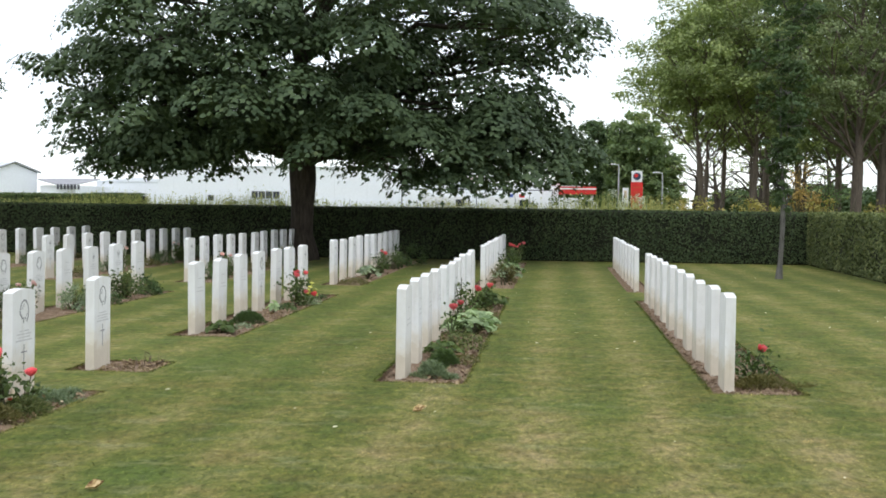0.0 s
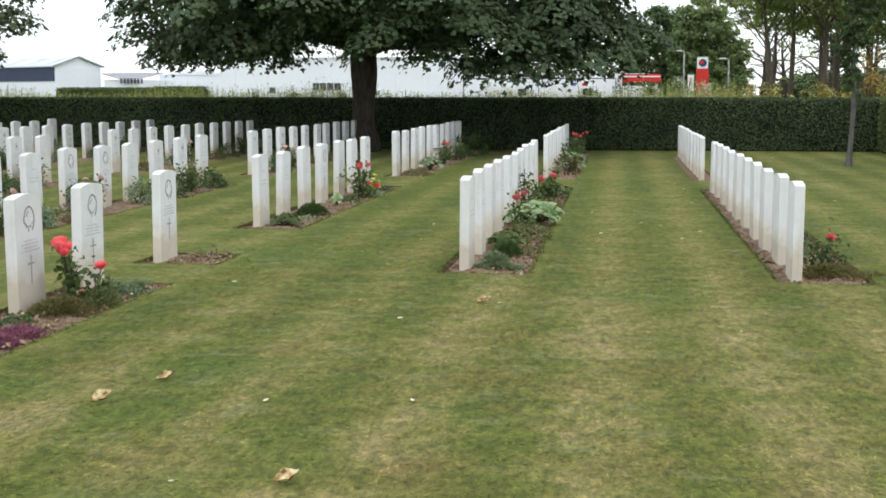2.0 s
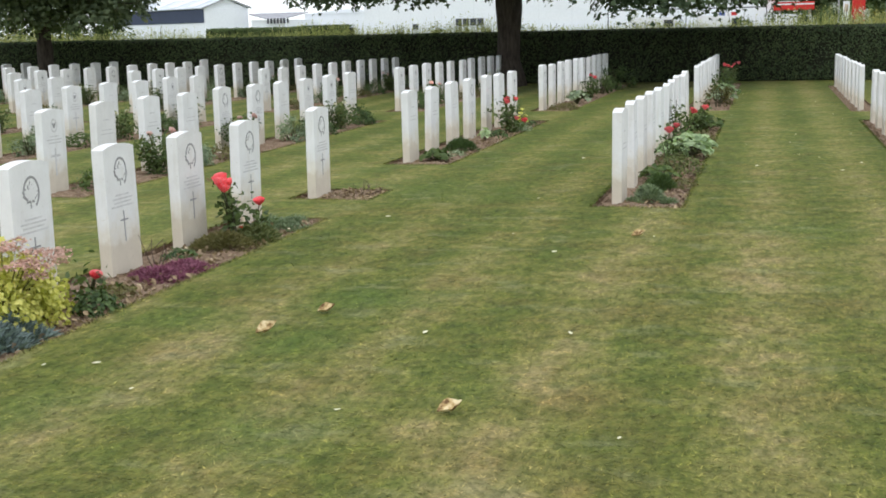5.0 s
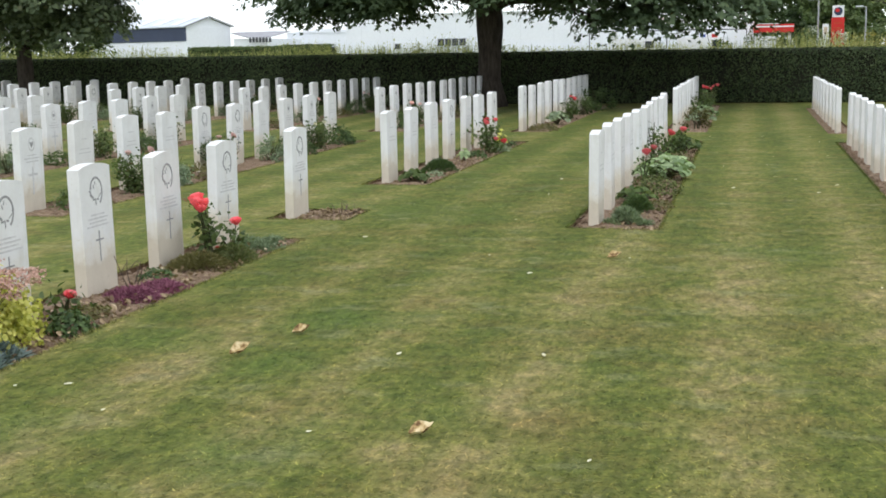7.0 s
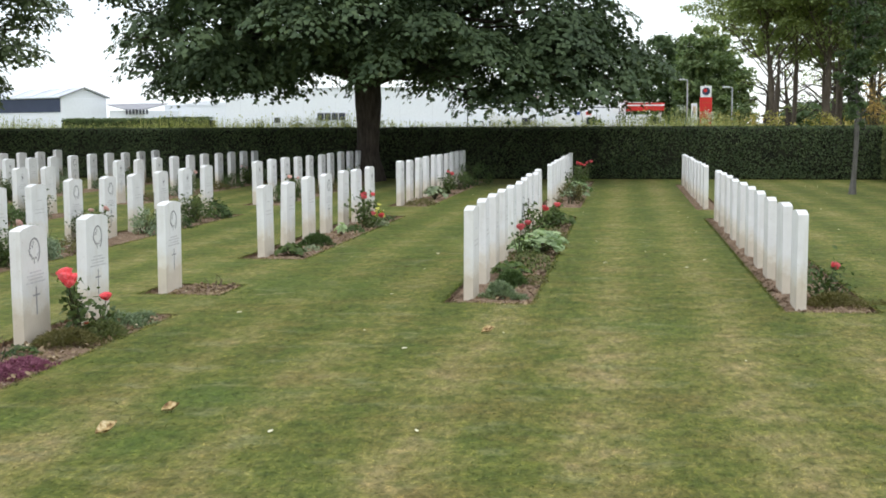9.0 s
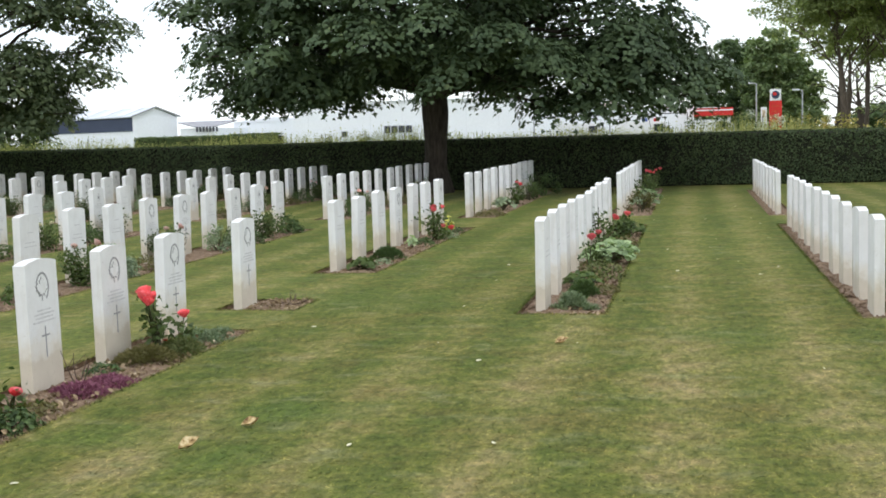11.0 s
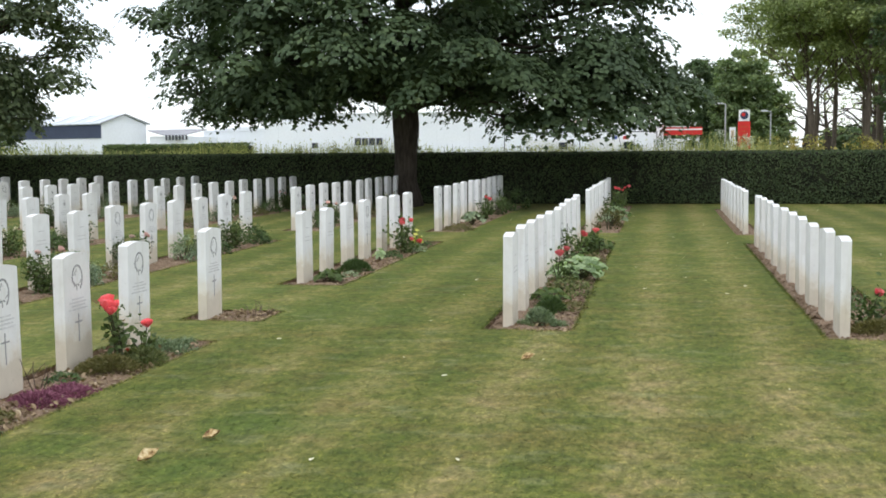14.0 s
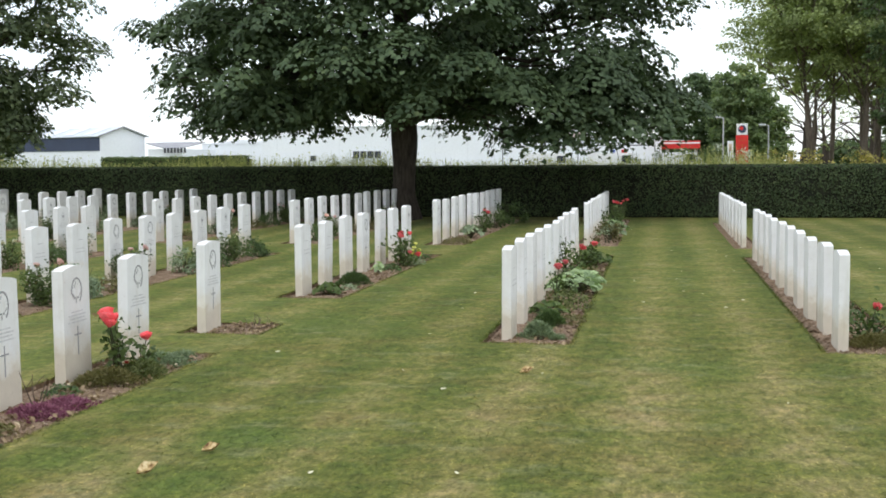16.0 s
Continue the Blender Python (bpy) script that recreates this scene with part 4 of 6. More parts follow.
def tall_weeds():
    """Seeding grasses and weeds along the far side of the hedge."""
    r = np.random.default_rng(9)
    n = 9000
    x = r.uniform(-34, 3.2, n)
    lump = 0.5 + 0.5 * np.sin(x * 0.9) * np.sin(x * 0.37 + 1.0)
    p = np.stack([x, r.uniform(30.6, 33.0, n), np.zeros(n)], 1)
    h = 1.26 + 0.55 * lump * r.uniform(0, 1, n) ** 1.6 + r.uniform(0, 0.24, n)
    w = r.uniform(0.004, 0.012, n)
    dx = r.normal(0, 0.10, n)
    s = np.stack([w, np.zeros(n), np.zeros(n)], 1)
    midp = p + np.stack([dx * 0.4, np.zeros(n), h * 0.6], 1)
    tip = p + np.stack([dx * 1.4, np.zeros(n), h], 1)
    v = np.stack([p - s, p + s, midp + s, tip, midp - s], 1).reshape(-1, 3)
    f = (np.array([[0, 1, 2], [0, 2, 4], [4, 2, 3]])[None] + (np.arange(n) * 5)[:, None, None]).reshape(-1, 3)
    m = 9000
    k = r.integers(0, n, m)
    c = p[k] + np.stack([dx[k] * 1.1, r.normal(0, 0.03, m), h[k] * r.uniform(0.78, 1.0, m)], 1)
    lv, lf = leaves(r, c, np.tile([0, -0.6, 0.4], (m, 1)), 0.055, "diamond", 0.7)
    vv, ff = joined([(v, f), (lv, lf)])
    tagged(new("tall_weeds", mesh_of("tall_weeds", vv, ff, LEAF_WEED)), "strip of seeding grasses and weeds behind the hedge", "weeds", kind="stuff")


tall_weeds()
rng = np.random.default_rng(17)
for i in range(46):
    shrub("bramble_bush", "pale green bramble clump behind the hedge", float(rng.uniform(-30, 1.5)), float(rng.uniform(31.0, 33.2)), float(rng.uniform(0.3, 0.6)),
          float(rng.uniform(1.4, 1.78)), 420, 0.07, LEAF_BRAMBLE, 700 + i)


# ---------- buildings in the distance ----------
def window(parent, x0, x1, z0, z1, y, panes, name="window"):
    """A glazed window let into a wall that faces -y."""
    w = part(name, box("window_frame", x0, x1, y - 0.06, y + 0.05, z0, z1, WALL_SHADE), parent)
    step = (x1 - x0) / panes
    for i in range(panes):
        part("pane", box("pane", x0 + i * step + 0.05, x0 + (i + 1) * step - 0.05, y - 0.085, y - 0.062, z0 + 0.05, z1 - 0.05, GLASS), w)
    return w


def prism(name, x0, x1, y0, y1, z0, z1, ridge, mat):
    """A gable roof whose ridge runs along y."""
    xm = (x0 + x1) / 2
    v = [(x0, y0, z0), (x1, y0, z0), (xm, y0, ridge), (x0, y1, z0), (x1, y1, z0), (xm, y1, ridge),
         (x0, y0, z0 - z1), (x1, y0, z0 - z1), (x0, y1, z0 - z1), (x1, y1, z0 - z1)]
    f = [(0, 1, 2), (3, 5, 4), (0, 2, 5, 3), (1, 4, 5, 2), (0, 6, 7, 1), (3, 4, 9, 8), (6, 8, 9, 7), (0, 3, 8, 6), (1, 7, 9, 4)]
    return mesh_of(name, v, f, mat)


def warehouse():
    b = tagged(new("warehouse"), "long white warehouse with a row of small dark windows", "warehouse")
    b.matrix_world = pose(-35.4, 105, 0)
    part("wall", box("wall", 0, 26.5, 0, 24, 0, 4.55, WALL_WHITE, 0.04), b)
    part("roof", box("roof", -0.12, 26.6, -0.12, 24, 4.552, 4.66, WALL_WHITE, 0.03), b)
    window(b, 8.45, 11.05, 1.74, 2.44, 0, 4)
    window(b, 4.5, 5.1, 1.5, 2.05, 0, 1)
    for i in range(9):
        part("cladding_joint", box("cladding_joint", 2.9 * i + 1.4, 2.9 * i + 1.43, -0.012, 0.0, 0.2, 4.5, WALL_JOINT), b)
    low = tagged(new("warehouse"), "lower white industrial hall beside the warehouse", "warehouse")
    low.matrix_world = pose(-8.8, 107, 0)
    part("wall", box("wall", 0, 9.0, 0, 14, 0, 3.3, WALL_WHITE, 0.04), low)
    part("roof", box("roof", -0.1, 9.1, -0.1, 14, 3.302, 3.42, WALL_WHITE, 0.03), low)
    house = tagged(new("house"), "small house with pale pink gable", "house")
    house.matrix_world = pose(-9.6, 122, 0)
    part("wall", box("wall", 0, 2.8, 0, 6, 0, 3.1, WALL_PINK), house)
    part("roof", prism("roof", -0.1, 2.9, -0.1, 6.1, 3.11, 0.008, 4.4, WALL_PINK), house)


warehouse()


def blue_shed():
    b = tagged(new("shed"), "white gabled shed with a dark blue band along its side", "shed")
    b.matrix_world = pose(-51.0, 105, 0, 0, 0, 59.5)
    # own x runs along the gable, own y along the side
    part("wall", box("wall", 0, 5.0, 0, 17.4, 0, 3.9, WALL_WHITE, 0.03), b)
    part("gable", prism("gable", 0, 5.0, 0.02, 17.38, 3.902, 0.001, 4.75, WALL_WHITE), b)
    part("band", box("band", -0.06, -0.004, 0.05, 17.4, 2.6, 3.86, BAND_BLUE), b, "dark blue cladding band")
    half = [(-0.25, -0.15, 3.90), (2.5, -0.15, 4.80), (2.5, 17.6, 4.80), (-0.25, 17.6, 3.90), (5.25, -0.15, 3.90), (5.25, 17.6, 3.90)]
    v = half + [(x, y, z + 0.07) for x, y, z in half]
    f = [(6, 7, 8, 9), (7, 10, 11, 8), (0, 3, 2, 1), (1, 2, 5, 4), (0, 1, 7, 6), (1, 4, 10, 7), (3, 9, 8, 2), (2, 8, 11, 5), (0, 6, 9, 3), (4, 5, 11, 10)]
    part("roof", mesh_of("roof", v, f, ROOF_PALE), b, "pale sheet roof")
    for i in range(5):
        y0 = 1.6 + 3.2 * i
        v = [(x, y, 3.985 + (x + 0.25) * 0.3273 + 0.012 + dz) for dz in (0.0, 0.03) for x, y in ((0.1, y0), (2.3, y0), (2.3, y0 + 1.3), (0.1, y0 + 1.3))]
        part("skylight", mesh_of("skylight", v, [(0, 3, 2, 1), (4, 5, 6, 7), (0, 1, 5, 4), (1, 2, 6, 5), (2, 3, 7, 6), (3, 0, 4, 7)], ROOF_LIGHT), b, "translucent skylight sheet")
    for x0, x1, z0, z1 in ((-0.3, 2.5, 3.88, 4.80), (2.5, 5.3, 4.80, 3.88)):
        v = [(x, y, z + dz) for y in (-0.24, -0.155) for x, z in ((x0, z0), (x1, z1)) for dz in (0.0, 0.12)]
        part("gable_trim", mesh_of("gable_trim", v, [(0, 2, 3, 1), (4, 5, 7, 6), (0, 4, 6, 2), (1, 3, 7, 5), (0, 1, 5, 4), (2, 6, 7, 3)], ROOF_GREY), b, "grey verge trim")
    for i in range(6):
        part("roof_rib", box("roof_rib", -0.02, 0.02, 2.0 + 2.6 * i, 2.06 + 2.6 * i, 3.98, 4.02, STEEL), b)


blue_shed()


def workshop():
    b = tagged(new("workshop"), "low building with grey roof and unreadable sign letters", "workshop")
    b.matrix_world = pose(-47.6, 108, 0)
    part("wall", box("wall", 0, 3.4, 0, 9, 0, 2.75, WALL_WHITE), b)
    v = [(-0.1, -0.3, 3.26), (1.65, -0.3, 2.80), (3.5, -0.3, 2.80), (3.5, 6, 3.42), (-0.1, 6, 3.42)]
    v2 = [(x, y, z + 0.08) for x, y, z in v]
    part("roof", mesh_of("roof", v + v2, [(0, 1, 2, 3, 4), (9, 8, 7, 6, 5), (0, 5, 6, 1), (1, 6, 7, 2), (2, 7, 8, 3), (3, 8, 9, 4), (4, 9, 5, 0)], ROOF_GREY), b)
    for i in range(7):
        part("sign_bar", box("sign_bar", 1.72 + 0.33 * i, 1.92 + 0.33 * i, -0.36, -0.304, 2.40, 2.84, LETTER_GREY), b)
    hall = tagged(new("warehouse"), "white hall with a very flat gable roof", "warehouse")
    hall.matrix_world = pose(-46.4, 119, 0)
    part("wall", box("wall", 0, 9.0, 0, 14, 0, 3.35, WALL_WHITE), hall)
    part("roof", prism("roof", -0.1, 9.1, -0.1, 14, 3.355, 0.002, 3.80, WALL_WHITE), hall)
    part("eave", box("eave", 6.6, 9.15, -0.3, -0.11, 3.28, 3.40, ROOF_GREY), hall)


workshop()


def far_hedge():
    rng = np.random.default_rng(77)
    thing = tagged(new("hedge"), "low clipped green hedge in front of the far buildings", "hedge")
    thing.matrix_world = pose(-32.6, 66, 0)
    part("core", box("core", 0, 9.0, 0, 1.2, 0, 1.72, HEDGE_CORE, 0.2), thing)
    m = 9000
    c = np.stack([rng.uniform(0, 9.0, m), rng.uniform(-0.03, 1.0, m), rng.uniform(0.9, 1.72, m)], 1)
    front = rng.uniform(0, 1, m) < 0.7
    c[front, 1] = rng.normal(-0.02, 0.03, front.sum())
    c[~front, 2] = rng.normal(1.75, 0.03, (~front).sum())
    c[:, 2] += np.where(c[:, 0] > 6.0, 0.06, 0.0)
    vv, ff = leaves(rng, c, np.tile([0, -0.6, 0.6], (m, 1)), 0.11, "diamond", 0.5)
    tagged(part("foliage", mesh_of("foliage", vv, ff, LEAF_ROSE), thing), kind="stuff")


far_hedge()


def filling_station():
    c = tagged(new("station_canopy"), "red and white filling station canopy", "canopy")
    c.matrix_world = pose(0.2, 105, 0)
    part("fascia", box("fascia", 0, 3.25, 0, 6, 2.45, 3.12, RED_SHEET, 0.03), c)
    part("stripe", box("stripe", 0.02, 3.23, -0.03, -0.004, 2.86, 2.98, WHITE_SHEET), c, "white stripe")
    part("top_trim", box("top_trim", -0.03, 2.2, -0.04, 0.3, 3.124, 3.18, WHITE_SHEET), c, "white top trim")
    for x in (0.4, 2.8):
        part("column", box("column", x, x + 0.25, 1.0, 1.25, 0, 2.448, WHITE_SHEET), c)
    t = tagged(new("price_totem"), "tall red totem sign with a white emblem panel", "sign")
    t.matrix_world = pose(6.4, 105, 0)
    part("panel", box("panel", 0.0, 1.02, 0, 0.3, 0.2, 3.56, RED_SHEET, 0.02), t)
    part("emblem_panel", box("emblem_panel", 0.06, 0.96, -0.02, 0.28, 3.564, 4.52, WHITE_SHEET, 0.02), t, "white square emblem panel")
    bm = bmesh.new()
    bmesh.ops.create_cone(bm, segments=24, radius1=0.33, radius2=0.33, depth=0.03, cap_ends=True)
    bm.transform(pose(0.51, -0.037, 4.05, 90))
    part("emblem", from_bm("emblem", bm, BAND_BLUE), t, "dark blue round emblem")
    bm = bmesh.new()
    bmesh.ops.create_cone(bm, segments=20, radius1=0.16, radius2=0.16, depth=0.03, cap_ends=True)
    bm.transform(pose(0.44, -0.07, 4.12, 90))
    part("emblem_spot", from_bm("emblem_spot", bm, RED_SHEET), t, "red spot")
    for i in range(3):
        part("price_bar", box("price_bar", 0.2, 0.82, -0.02, -0.004, 2.2 + 0.42 * i, 2.34 + 0.42 * i, CANDLE_RED), t)
    part("base", box("base", -0.03, 1.05, -0.03, 0.33, 0, 0.198, STEEL), t)
    s = tagged(new("sign_board"), "narrow white sign board beside the red totem", "sign")
    s.matrix_world = pose(5.68, 104.6, 0)
    part("board", box("board", 0, 0.5, 0, 0.15, 0.4, 3.05, WHITE_SHEET, 0.02), s)
    part("print_block", box("print_block", 0.12, 0.38, -0.012, -0.003, 2.2, 2.8, CANDLE_CAP), s)
    part("post", box("post", 0.2, 0.3, 0.03, 0.12, 0, 0.398, STEEL), s)


filling_station()


def forecourt_banner():
    b = tagged(new("banner"), "blue, white and red striped banner on the forecourt", "banner")
    b.matrix_world = pose(-3.95, 99, 0)
    for i, mat in enumerate((BLUE_SHEET, WHITE_SHEET, RED_SHEET)):
        part("stripe", box("stripe", 0.46 * i, 0.46 * i + 0.44, 0, 0.04, 1.0, 2.35, mat, 0.008), b, ("blue", "white", "red")[i] + " stripe")
    for x in (0.02, 1.30):
        part("post", box("post", x, x + 0.06, 0.045, 0.105, 0, 2.4, STEEL), b)


forecourt_banner()


def street_lamp(x, y, high, arm):
    lamp = tagged(new("street_lamp"), "slim grey street lamp with one short arm", "street lamp", "lamps by the road")
    lamp.matrix_world = pose(x, y, 0)
    v, f = tube(np.array([[0, 0, 0], [0, 0, high * 0.6], [0, 0, high - 0.15], [0.02 * arm, 0, high - 0.02], [0.3 * arm, 0, high + 0.03]]), [0.09, 0.07, 0.055, 0.05, 0.04], 8)
    part("pole", mesh_of("pole", v, f, STEEL, True), lamp)
    part("head", box("head", min(0.25 * arm, 0.85 * arm), max(0.25 * arm, 0.85 * arm), -0.12, 0.12, high - 0.02, high + 0.11, WALL_SHADE, 0.03), lamp)


street_lamp(5.45, 107, 5.1, -1)
street_lamp(9.5, 110, 4.5, -1)


def railing():
    r = tagged(new("railing"), "dark steel railing in front of the white halls", "railing")
    r.matrix_world = pose(-12.9, 100, 0)
    part("rail", box("rail", 0, 12.6, -0.03, 0.03, 2.66, 2.74, FRAME_DARK), r)
    for i in range(5):
        part("post", box("post", 3.13 * i, 3.13 * i + 0.07, -0.035, 0.035, 0, 2.658, FRAME_DARK), r)


railing()


def van(x, y, mat, label):
    v = tagged(new("van"), label, "van", "parked vans")
    v.matrix_world = pose(x, y, 0)
    bm = bmesh.new()
    side = [(0, 0.35), (4.6, 0.35), (4.6, 1.05), (4.1, 1.2), (3.5, 2.05), (0.1, 2.1), (0, 1.9)]
    a = [bm.verts.new((px, 0, pz)) for px, pz in side]
    b = [bm.verts.new((px, 1.8, pz)) for px, pz in side]
    bm.faces.new(a)
    bm.faces.new(b[::-1])
    for i in range(len(side)):
        j = (i + 1) % len(side)
        bm.faces.new((a[i], b[i], b[j], a[j]))
    bmesh.ops.bevel(bm, geom=list(bm.edges), offset=0.06, segments=2, affect="EDGES")
    part("body", from_bm("body", bm, mat), v)
    part("side_window", box("side_window", 2.7, 3.4, -0.012, -0.002, 1.3, 1.85, GLASS), v)
    for wx in (0.9, 3.7):
        bm = bmesh.new()
        bmesh.ops.create_cone(bm, segments=20, radius1=0.34, radius2=0.34, depth=0.22, cap_ends=True)
        bm.transform(pose(wx, 0.05, 0.34, 90))
        part("wheel", from_bm("wheel", bm, RUBBER), v)


van(-5.6, 96, WHITE_SHEET, "white van parked by the halls")
van(-10.8, 97, WHITE_SHEET, "white van parked behind the railing")
van(-0.6, 97, WHITE_SHEET, "white van parked near the filling station")


# ---------- headstones ----------
def slab_mesh():
    """War-grave slab: 375 mm wide, 80 mm thick, sized to fit the camera's view, a shallow curved head."""
    w, t, n = 0.188, 0.040, 10
    prof = [(-w, -0.12), (w, -0.12)] + [(w - 2 * w * i / n, 0.762 + 0.025 * (1 - (1 - 2 * i / n) ** 2)) for i in range(n + 1)]
    bm = bmesh.new()
    a = [bm.verts.new((t, y, z)) for y, z in prof]
    b = [bm.verts.new((-t, y, z)) for y, z in prof]
    bm.faces.new(a)
    bm.faces.new(b[::-1])
    for i in range(len(prof)):
        j = (i + 1) % len(prof)
        bm.faces.new((a[i], b[i], b[j], a[j]))
    bmesh.ops.bevel(bm, geom=list(bm.edges), offset=0.003, segments=1, affect="EDGES", clamp_overlap=True)
    return from_bm("slab", bm, STONE)


FACE = 0.0406


def flat_bm(bm, pts):
    """A thin plate with the given outline, standing just proud of the slab's face."""
    a = [bm.verts.new((FACE + 0.0012, y, z)) for y, z in pts]
    b = [bm.verts.new((FACE - 0.003, y, z)) for y, z in pts]
    bm.faces.new(a)
    for i in range(len(pts)):
        j = (i + 1) % len(pts)
        bm.faces.new((a[i], b[i], b[j], a[j]))


def ring_bm(bm, cy, cz, r0, r1, squash=1.0, sweep=360, start=0):
    n = 30
    rows = []
    for r, x in ((r0, FACE - 0.003), (r0, FACE + 0.0014), (r1, FACE + 0.0014), (r1, FACE - 0.003)):
        angles = [radians(start + sweep * k / n) for k in range(n + 1)]
        rows.append([bm.verts.new((x, cy + r * math.cos(a), cz + r * squash * math.sin(a))) for a in angles])
    for i in range(3):
        for k in range(n):
            bm.faces.new((rows[i][k], rows[i][k + 1], rows[i + 1][k + 1], rows[i + 1][k]))


def leaf_outline(cy, cz, s):
    half = [(0.0, 1.0), (0.16, 0.66), (0.34, 0.74), (0.28, 0.30), (0.62, 0.52), (0.70, 0.36), (1.0, 0.30), (0.84, 0.08), (0.92, -0.06), (0.44, -0.42), (0.48, -0.58), (0.06, -0.52),
            (0.05, -0.95)]
    pts = half + [(-y, z) for y, z in half[::-1][:-1]]
    return [(cy + y * s, cz + z * s) for y, z in pts]


def emblem_leaf():
    bm = bmesh.new()
    # open ring: drawn dark only where the cut edge lies in shade
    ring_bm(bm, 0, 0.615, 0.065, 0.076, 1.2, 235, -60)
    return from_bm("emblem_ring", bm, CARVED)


def leaf_plate():
    bm = bmesh.new()
    # set down-left of its field, so the dark outline thickens like relief shade
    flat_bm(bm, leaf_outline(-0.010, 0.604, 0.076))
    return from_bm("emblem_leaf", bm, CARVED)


def leaf_inner():
    bm = bmesh.new()
    flat_bm(bm, leaf_outline(-0.005, 0.611, 0.066))
    bm.transform(Matrix.Translation((0.0012, 0, 0)))
    return from_bm("emblem_field", bm, STONE)


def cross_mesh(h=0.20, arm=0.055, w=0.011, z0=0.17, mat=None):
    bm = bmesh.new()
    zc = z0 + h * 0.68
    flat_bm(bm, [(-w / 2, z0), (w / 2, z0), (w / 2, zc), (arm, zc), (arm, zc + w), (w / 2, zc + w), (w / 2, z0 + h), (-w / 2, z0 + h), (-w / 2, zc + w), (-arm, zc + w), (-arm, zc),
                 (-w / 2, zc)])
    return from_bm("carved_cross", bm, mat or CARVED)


def line_mesh(width, height):
    bm = bmesh.new()
    flat_bm(bm, [(-width / 2, -height / 2), (width / 2, -height / 2), (width / 2, height / 2), (-width / 2, height / 2)])
    return from_bm("inscription_line", bm, CARVED_FAINT)


SLAB = slab_mesh()


def headstone_leaf():
    h = tagged(new("headstone"), "white stone headstone with carved leaf emblem and cross", "headstone", "rows of headstones")
    part("slab", SLAB, h)
    part("emblem_ring", emblem_leaf(), h)
    part("emblem_leaf", leaf_plate(), h)
    part("emblem_field", leaf_inner(), h)
    for z, w in ((0.475, 0.16), (0.452, 0.24), (0.429, 0.20), (0.406, 0.27)):
        part("inscription_line", line_mesh(w, 0.010), h).location = (0, 0, z)
    part("carved_cross", cross_mesh(0.19, 0.048, 0.010, 0.185), h)
    return h


def headstone_badge():
    h = tagged(new("headstone"), "white stone headstone with carved regimental badge and large cross", "headstone", "rows of headstones")
    part("slab", SLAB, h)
    bm = bmesh.new()
    ring_bm(bm, 0, 0.63, 0.040, 0.052, 1.25)
    part("emblem_ring", from_bm("emblem_ring", bm, CARVED_FAINT), h)
    bm = bmesh.new()
    flat_bm(bm, [(0, 0.60), (0.022, 0.625), (0.03, 0.66), (0, 0.645), (-0.03, 0.66), (-0.022, 0.625)])
    part("emblem_badge", from_bm("emblem_badge", bm, CARVED), h)
    for z, w in ((0.53, 0.15), (0.50, 0.25), (0.47, 0.2)):
        part("inscription_line", line_mesh(w, 0.011), h).location = (0, 0, z)
    part("carved_cross", cross_mesh(0.26, 0.075, 0.022, 0.16, CARVED_FAINT), h)
    return h


def headstone_faint():
    h = tagged(new("headstone"), "weathered white stone headstone, lettering kept faint to fit the camera's view", "headstone", "rows of headstones")
    part("slab", SLAB, h)
    for z, w in ((0.60, 0.12), (0.50, 0.2), (0.46, 0.24)):
        line = part("inscription_line", line_mesh(w, 0.009), h)
        line.location = (-0.0006, 0, z)
    return h


KINDS = [headstone_leaf(), headstone_badge(), headstone_faint()]
rng = np.random.default_rng(5)
used = [False, False, False]
for x, y in STONES:
    near_leaf = x == ROW_X[0] and y < 8
    pick = rng.uniform()
    kind = 0 if near_leaf or pick < 0.12 else 1 if pick < 0.5 else 2
    # lettering barely shows from the camera here, so these rows get faint lines
    if x in (WALK_ROW, OPEN_ROW):
        kind = 2
    # the two rows beside the walk are lowered to fit the camera's view, more towards the hedge
    lowered = 0.028 + 0.002 * (y - 7) if x in (WALK_ROW, OPEN_ROW) else 0.0
    m = pose(x + 0.040 + rng.normal(0, 0.006), y + 0.19 + rng.normal(0, 0.012), rng.normal(0, 0.006) - lowered, rng.normal(0, 0.35), rng.normal(0, 0.45), rng.normal(0, 0.7))
    if not used[kind]:
        used[kind] = True
        KINDS[kind].matrix_world = m
    else:
        copy_thing(KINDS[kind], m)


# ---------- plants in the beds ----------
def cushion(name, label, r, h, n, leaf, mat, seed, shape="diamond", lean=0.5, category="plant"):
    """A low cushion of small leaves."""
    g = np.random.default_rng(seed)
    d = g.normal(0, 1, (n, 3))
    d /= np.linalg.norm(d, axis=1, keepdims=True)
    d[:, 2] = np.abs(d[:, 2])
    lump = 1 + 0.16 * np.sin(d[:, 0] * 7 + seed) * np.cos(d[:, 1] * 6)
    c = d * np.array([r, r, h]) * (lump * g.uniform(0.72, 1.05, n))[:, None]
    v, f = leaves(g, c, d + np.array([0, 0, lean]), leaf, shape, 0.6)
    v[:, 2] = np.maximum(v[:, 2], -0.03)
    thing = tagged(new(name), label, category, "plants in the flower beds")
    tagged(part("foliage", mesh_of("foliage", v, f, mat), thing), kind="stuff")
    return thing


